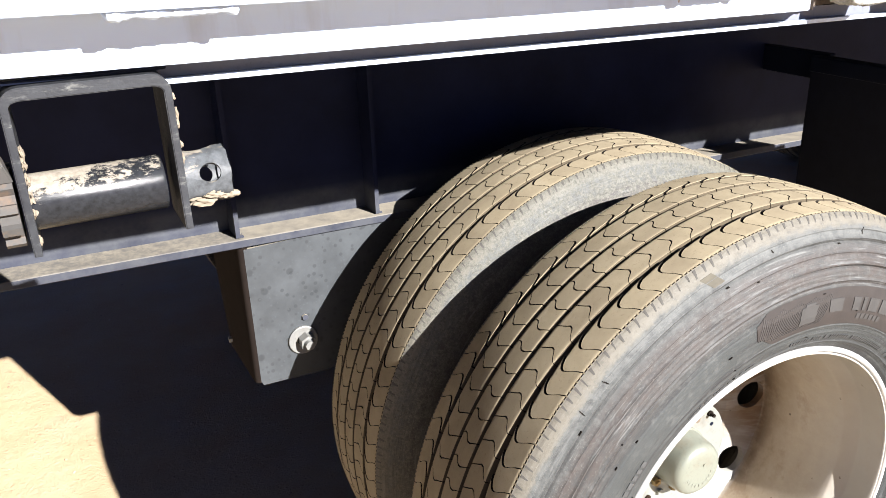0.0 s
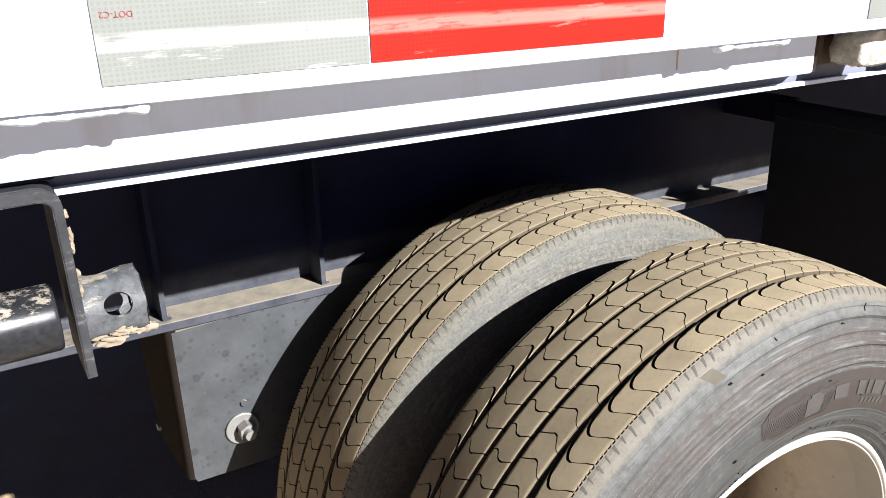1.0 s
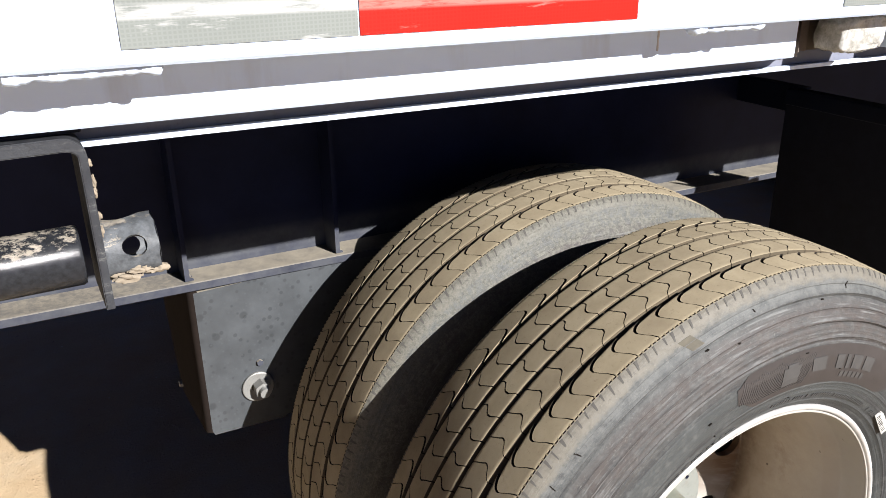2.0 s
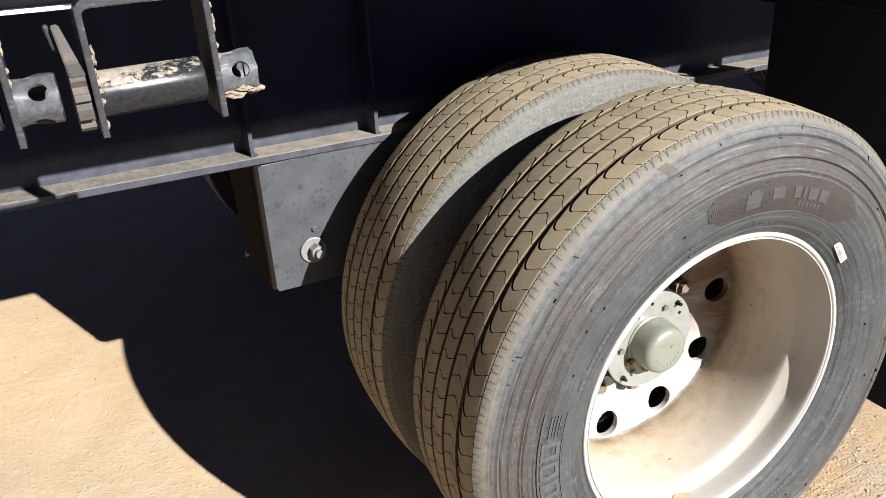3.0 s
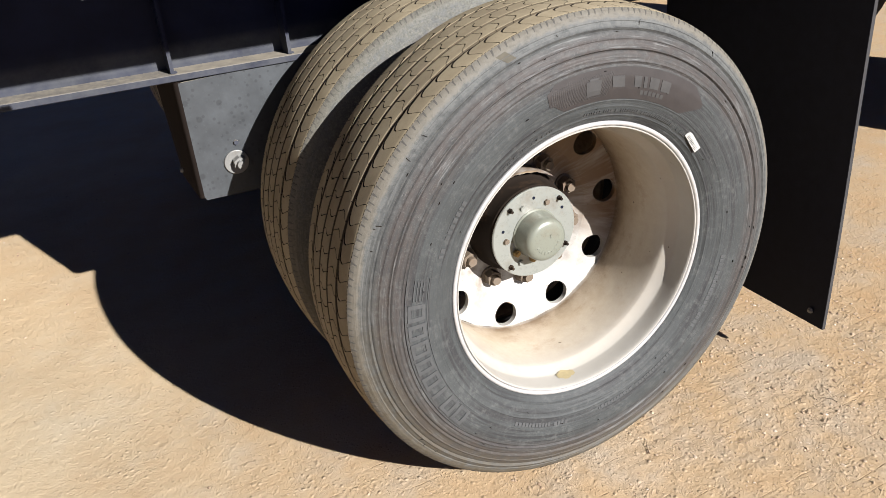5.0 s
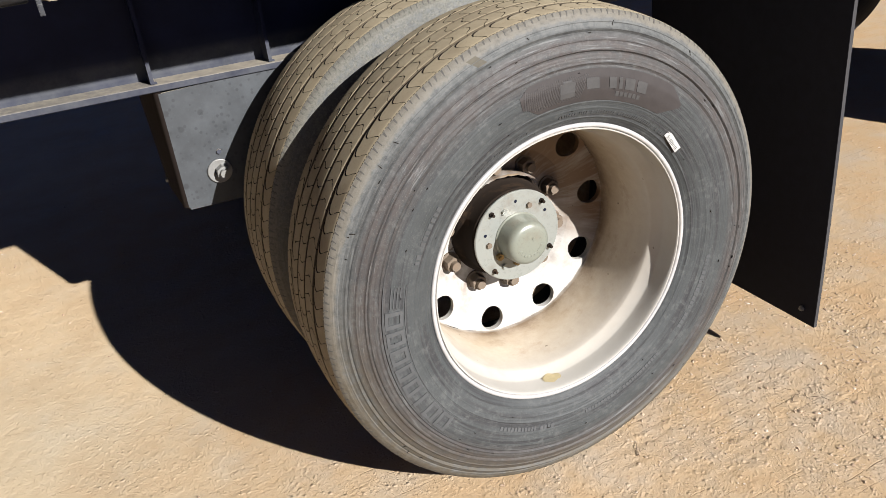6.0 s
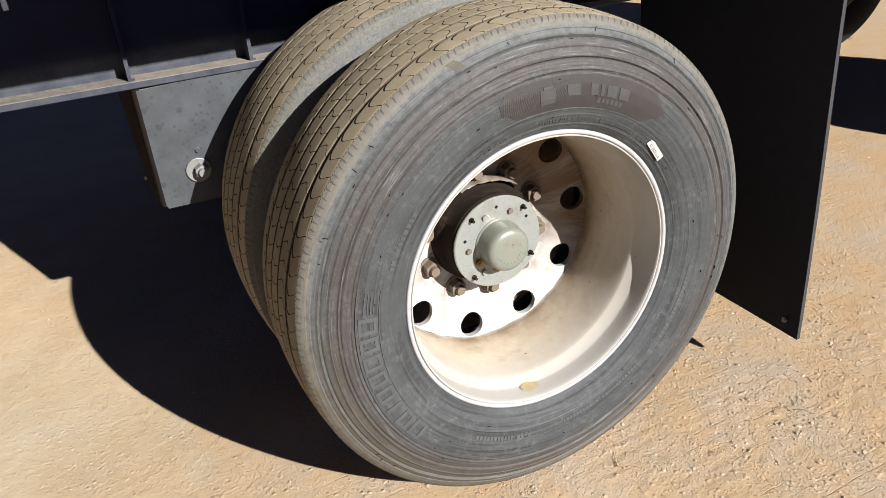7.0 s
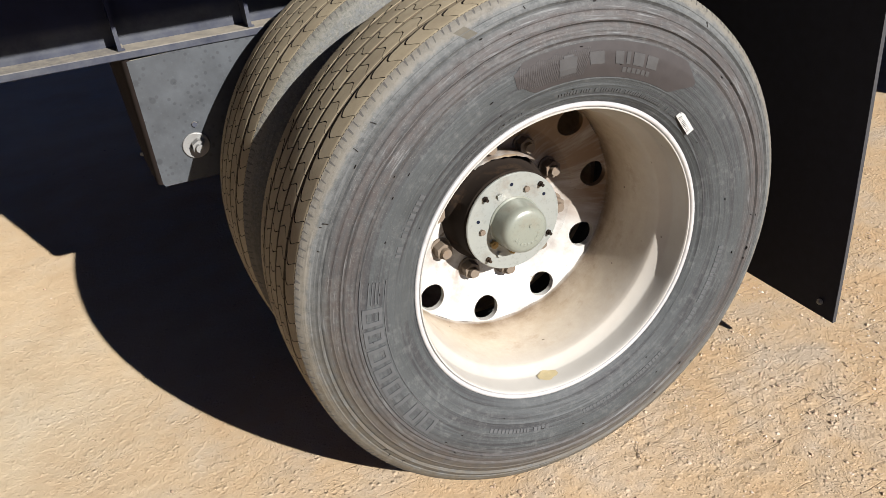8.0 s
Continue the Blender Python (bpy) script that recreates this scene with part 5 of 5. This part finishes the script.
def build_rim(wheel):
    """A ten-hole disc wheel seen from its deep side: barrel, bright lip, disc."""
    lip = [(0.2985, -0.084), (0.2987, -0.0895), (0.2975, -0.0917), (0.2950, -0.0925), (0.2922, -0.0922), (0.2905, -0.0908), (0.2898, -0.0882), (0.2893, -0.0845), (0.2899, -0.080)]
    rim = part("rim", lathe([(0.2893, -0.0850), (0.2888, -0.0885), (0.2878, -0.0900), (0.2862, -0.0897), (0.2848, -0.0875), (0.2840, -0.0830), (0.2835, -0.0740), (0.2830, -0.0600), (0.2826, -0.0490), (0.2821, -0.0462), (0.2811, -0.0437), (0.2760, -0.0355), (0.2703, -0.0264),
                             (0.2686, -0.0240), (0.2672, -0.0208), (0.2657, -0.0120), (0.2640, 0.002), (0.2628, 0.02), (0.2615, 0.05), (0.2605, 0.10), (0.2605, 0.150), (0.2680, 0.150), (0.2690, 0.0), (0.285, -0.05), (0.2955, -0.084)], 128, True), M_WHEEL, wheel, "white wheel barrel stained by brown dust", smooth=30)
    part("rim_lip", lathe(lip, 128), M_LIP, rim, "bright bare rim edge", smooth=50)
    bm = bmesh.new()
    sect = 2 * math.pi / 10
    ph = 0.085
    rh, hr, r0, r1 = 0.2290, 0.0288, 0.18, 0.2592
    for k in range(10):
        c = ph + k * sect
        put = lambda u, v, c=c: (v * math.cos(c + u), disc_y(v), v * math.sin(c + u))
        hole = holed_patch(bm, -sect / 2, sect / 2, r0, r1, 0.0, rh, hr / rh, hr, put, 40, 8)
        back = [bm.verts.new((v.co.x, v.co.y + 0.013, v.co.z)) for v in hole]
        for i in range(40):
            bm.faces.new((hole[i], hole[(i + 1) % 40], back[(i + 1) % 40], back[i]))
    add_lathe(bm, [p for p in DISC if p[0] <= 0.18], 120)
    add_lathe(bm, [(0.2592, 0.1452), (0.2599, 0.1440), (0.2603, 0.1415), (0.2604, 0.1300)], 160)
    bmesh.ops.remove_doubles(bm, verts=bm.verts, dist=2e-5)
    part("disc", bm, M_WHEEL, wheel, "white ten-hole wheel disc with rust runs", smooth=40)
    part("disc_back", lathe([(0.100, 0.190), (0.15, 0.190), (0.178, 0.178), (0.19, 0.174)], 60), M_DARK, wheel, smooth=40)


def outer_wheel(at):
    w = thing("outer_wheel", "white ten-hole truck wheel with a dusty black tyre, standing on dirt", "wheel", at, group="dual wheels")
    build_tyre(w, 0.029, True)
    build_rim(w)
    return w


def inner_wheel(at):
    w = thing("inner_wheel", "dusty inner dual truck wheel tucked behind the outer one", "wheel", at, group="dual wheels")
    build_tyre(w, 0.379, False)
    part("rim", lathe([(0.2985, 0.248), (0.2985, 0.244), (0.289, 0.244), (0.284, 0.268), (0.272, 0.298), (0.262, 0.318), (0.262, 0.468), (0.2955, 0.503), (0.2985, 0.503), (0.27, 0.338)], 96, True), M_WHEEL, w, smooth=30)
    return w


def wheel_hub(at):
    """Hub, lug nuts, retaining plate with bolts, and the rounded cap."""
    h = thing("wheel_hub", "dusty trailer hub with galvanised plate and grey-green cap", "wheel hub", at, group="wheel hubs")
    part("hub_casting", lathe([(0.03, 0.1035), (0.104, 0.1035), (0.107, 0.107), (0.107, 0.146), (0.111, 0.152), (0.119, 0.163), (0.122, 0.178), (0.128, 0.2), (0.05, 0.21)], 64), M_RUST, h, "rusty brown hub casting", smooth=35)
    plate = part("plate", lathe([(0.0, 0.0945), (0.104, 0.0945), (0.1055, 0.0960), (0.1055, 0.0995), (0.104, 0.1010), (0.0, 0.1010)], 72), M_GALV, h, "dull galvanised round plate", smooth=30)
    # added crescent, shaped and whitened as the sunlit edge of the pilot bore
    rng = random.Random(31)
    bm = bmesh.new()
    rows = []
    for i in range(31):
        a = radians(46 + 70 * i / 30)
        thin = min(1, i / 4, (30 - i) / 4)
        lo = 0.1235 + 0.004 * (1 - thin) + rng.uniform(-0.0012, 0.0012)
        hi = 0.1265 + 0.0022 * thin * rng.uniform(0.6, 1.0)
        y = 0.14 + 0.003 * math.sin(i * 0.31) + rng.uniform(-0.0006, 0.0006)
        rows.append([bm.verts.new((rr * math.cos(a), yy, rr * math.sin(a))) for rr, yy in ((lo, y), (hi, y - 0.002), (hi + 0.001, y + 0.03), (lo, y + 0.03))])
    for p, q in zip(rows, rows[1:]):
        for i in range(4):
            bm.faces.new((p[i], p[(i + 1) % 4], q[(i + 1) % 4], q[i]))
    bm.faces.new(rows[0])
    bm.faces.new(rows[-1][::-1])
    part("pilot_ring", bm, M_WHEEL, h, "ragged white crescent for the sunlit edge of the pilot bore", smooth=30)
    bm = bmesh.new()
    for k in range(10):
        a = 2 * math.pi * k / 10 + 0.085 + math.pi / 10
        p = Vector((0.143 * math.cos(a), 0.178, 0.143 * math.sin(a)))
        add_rod(bm, p, p + Vector((0, -0.004, 0)), 0.0225, 20)
        hexagon(bm, p + Vector((0, -0.004, 0)), 0.0185, 0.021)
        add_rod(bm, p + Vector((0, -0.02, 0)), p + Vector((0, -0.036, 0)), 0.0112, 14, 0.0104)
        part("lug_nut", bm, M_NUT, h, smooth=30)
        bm = bmesh.new()
    bm.free()
    for k, (r, a, s) in enumerate([(0.073, radians(a), 0.0062) for a in (114, 64, 180, 238)]):
        b = bmesh.new()
        p = (r * math.cos(a), 0.0945, r * math.sin(a))
        hexagon(b, p, s, 0.006)
        part("plate_bolt", b, M_NUT if k % 3 else M_GALV, plate, smooth=30)
    for k in range(4):
        a = radians((131, 46, 226, 328)[k])
        b = bmesh.new()
        p = Vector((0.0925 * math.cos(a), 0.0945, 0.0925 * math.sin(a)))
        add_rod(b, p, p + Vector((0, -0.012, 0)), 0.0034, 10)
        hexagon(b, p, 0.0058, 0.004)
        part("plate_stud", b, M_RUST, plate, smooth=30)
    for k in range(3):
        b = bmesh.new()
        a = radians((90, 30, 163)[k])
        p = Vector((0.083 * math.cos(a), 0.0943, 0.083 * math.sin(a)))
        add_rod(b, p, p + Vector((0, -0.0006, 0)), 0.0036, 12)
        part("plate_hole", b, M_DARK, plate)
    cap = part("hub_cap", lathe([(0.0, 0.0405), (0.024, 0.0405), (0.036, 0.0412), (0.0425, 0.0432), (0.047, 0.0470), (0.0495, 0.0530), (0.0505, 0.0600), (0.0530, 0.0900), (0.0560, 0.0925), (0.0560, 0.0945)], 72), M_CAP, h, "rounded grey-green hub cap", smooth=40)
    b = bmesh.new()
    for k in range(9):
        a = radians(200 + 18 * k)
        add_box(b, (-0.0022, 0.0398, -0.003), (0.0022, 0.0412, 0.003), 0.0005, Matrix.Translation((0.027 * math.cos(a), 0, 0.027 * math.sin(a))) @ Matrix.Rotation(-a + math.pi / 2, 4, "Y"))
    add_rod(b, (0.008, 0.0412, 0.012), (0.008, 0.039, 0.012), 0.0035, 12)
    part("cap_mark", b, M_CAP, cap, "small raised marks")
    for a in (215, 320, 262):
        b = bmesh.new()
        p = Vector((0.061 * math.cos(radians(a)), 0.0945, 0.061 * math.sin(radians(a))))
        hexagon(b, p, 0.0085, 0.008)
        add_rod(b, p + Vector((0, -0.008, 0)), p + Vector((0, -0.011, 0)), 0.004, 10)
        part("brass_nut", b, M_BRASS, plate, "small brass nut", smooth=30)
    return h


for build, n in ((outer_wheel, 0), (inner_wheel, 1), (wheel_hub, 2)):
    first = build((0, 0, HUB))
    copy_thing(first, pose(REAR, 0, HUB))
    if n < 2:
        for ax in (0.0, REAR):
            copy_thing(first, pose(ax, 2.36, HUB, 0, 0, 180))

scrap = bmesh.new()
r, y0 = 0.2805, -0.055
grid = []
for j, a in enumerate(np.linspace(-99.5, -90.5, 8)):
    w = (0.006, 0.0085, 0.013, 0.0145, 0.0125, 0.009, 0.0085, 0.0045)[j]
    rad = lambda y: float(np.interp(y, [-0.079, -0.06, -0.046, -0.038], [0.2845, 0.2825, 0.2805, 0.2785])) - 0.0008
    grid.append([scrap.verts.new((rad(y) * math.cos(radians(a)), y, HUB + rad(y) * math.sin(radians(a)))) for y in (y0 - w, y0 - w / 2, y0, y0 + w / 2, y0 + w)])
for p, q in zip(grid, grid[1:]):
    for i in range(4):
        scrap.faces.new((p[i], p[i + 1], q[i + 1], q[i]))
tagged(part("tape_scrap", scrap, flat_rubber("old_tan_tape", (0.27, 0.225, 0.125), 0.7)), "torn scrap of tan adhesive tape inside the white rim", "tape scrap")


def twig(at, length, turn, bend):
    """A thin dry twig lying on the dirt."""
    pts = [(length * (i / 8 - 0.5), bend * math.sin(math.pi * i / 8), 0.0012 + 0.001 * math.sin(i * 1.7)) for i in range(9)]
    bm = wobbly_tube(pts, [0.0007 * (1.1 - i / 12) for i in range(9)], 6)
    ob = part("twig", bm, M_TWIG, smooth=60)
    ob.matrix_world = pose(at[0], at[1], ground_height(*at) + 0.0005, 0, 0, turn)
    return tagged(ob, "thin dry brown twig lying on the dirt", "twig", group="twigs on the dirt")


M_TWIG = flat_rubber("dry_twig_bark", (0.0744, 0.0496, 0.0341), 0.9)
for at, length, turn, bend in (((0.145, -0.14), 0.05, 58, 0.004), ((0.138, -0.152), 0.022, 20, 0.002), ((0.572, -0.16), 0.04, -40, 0.005), ((0.575, -0.2), 0.035, 15, 0.006), ((0.619, -0.237), 0.04, -55, 0.007), ((0.6, -0.21), 0.025, 70, 0.003)):
    twig(at, length, turn, bend)
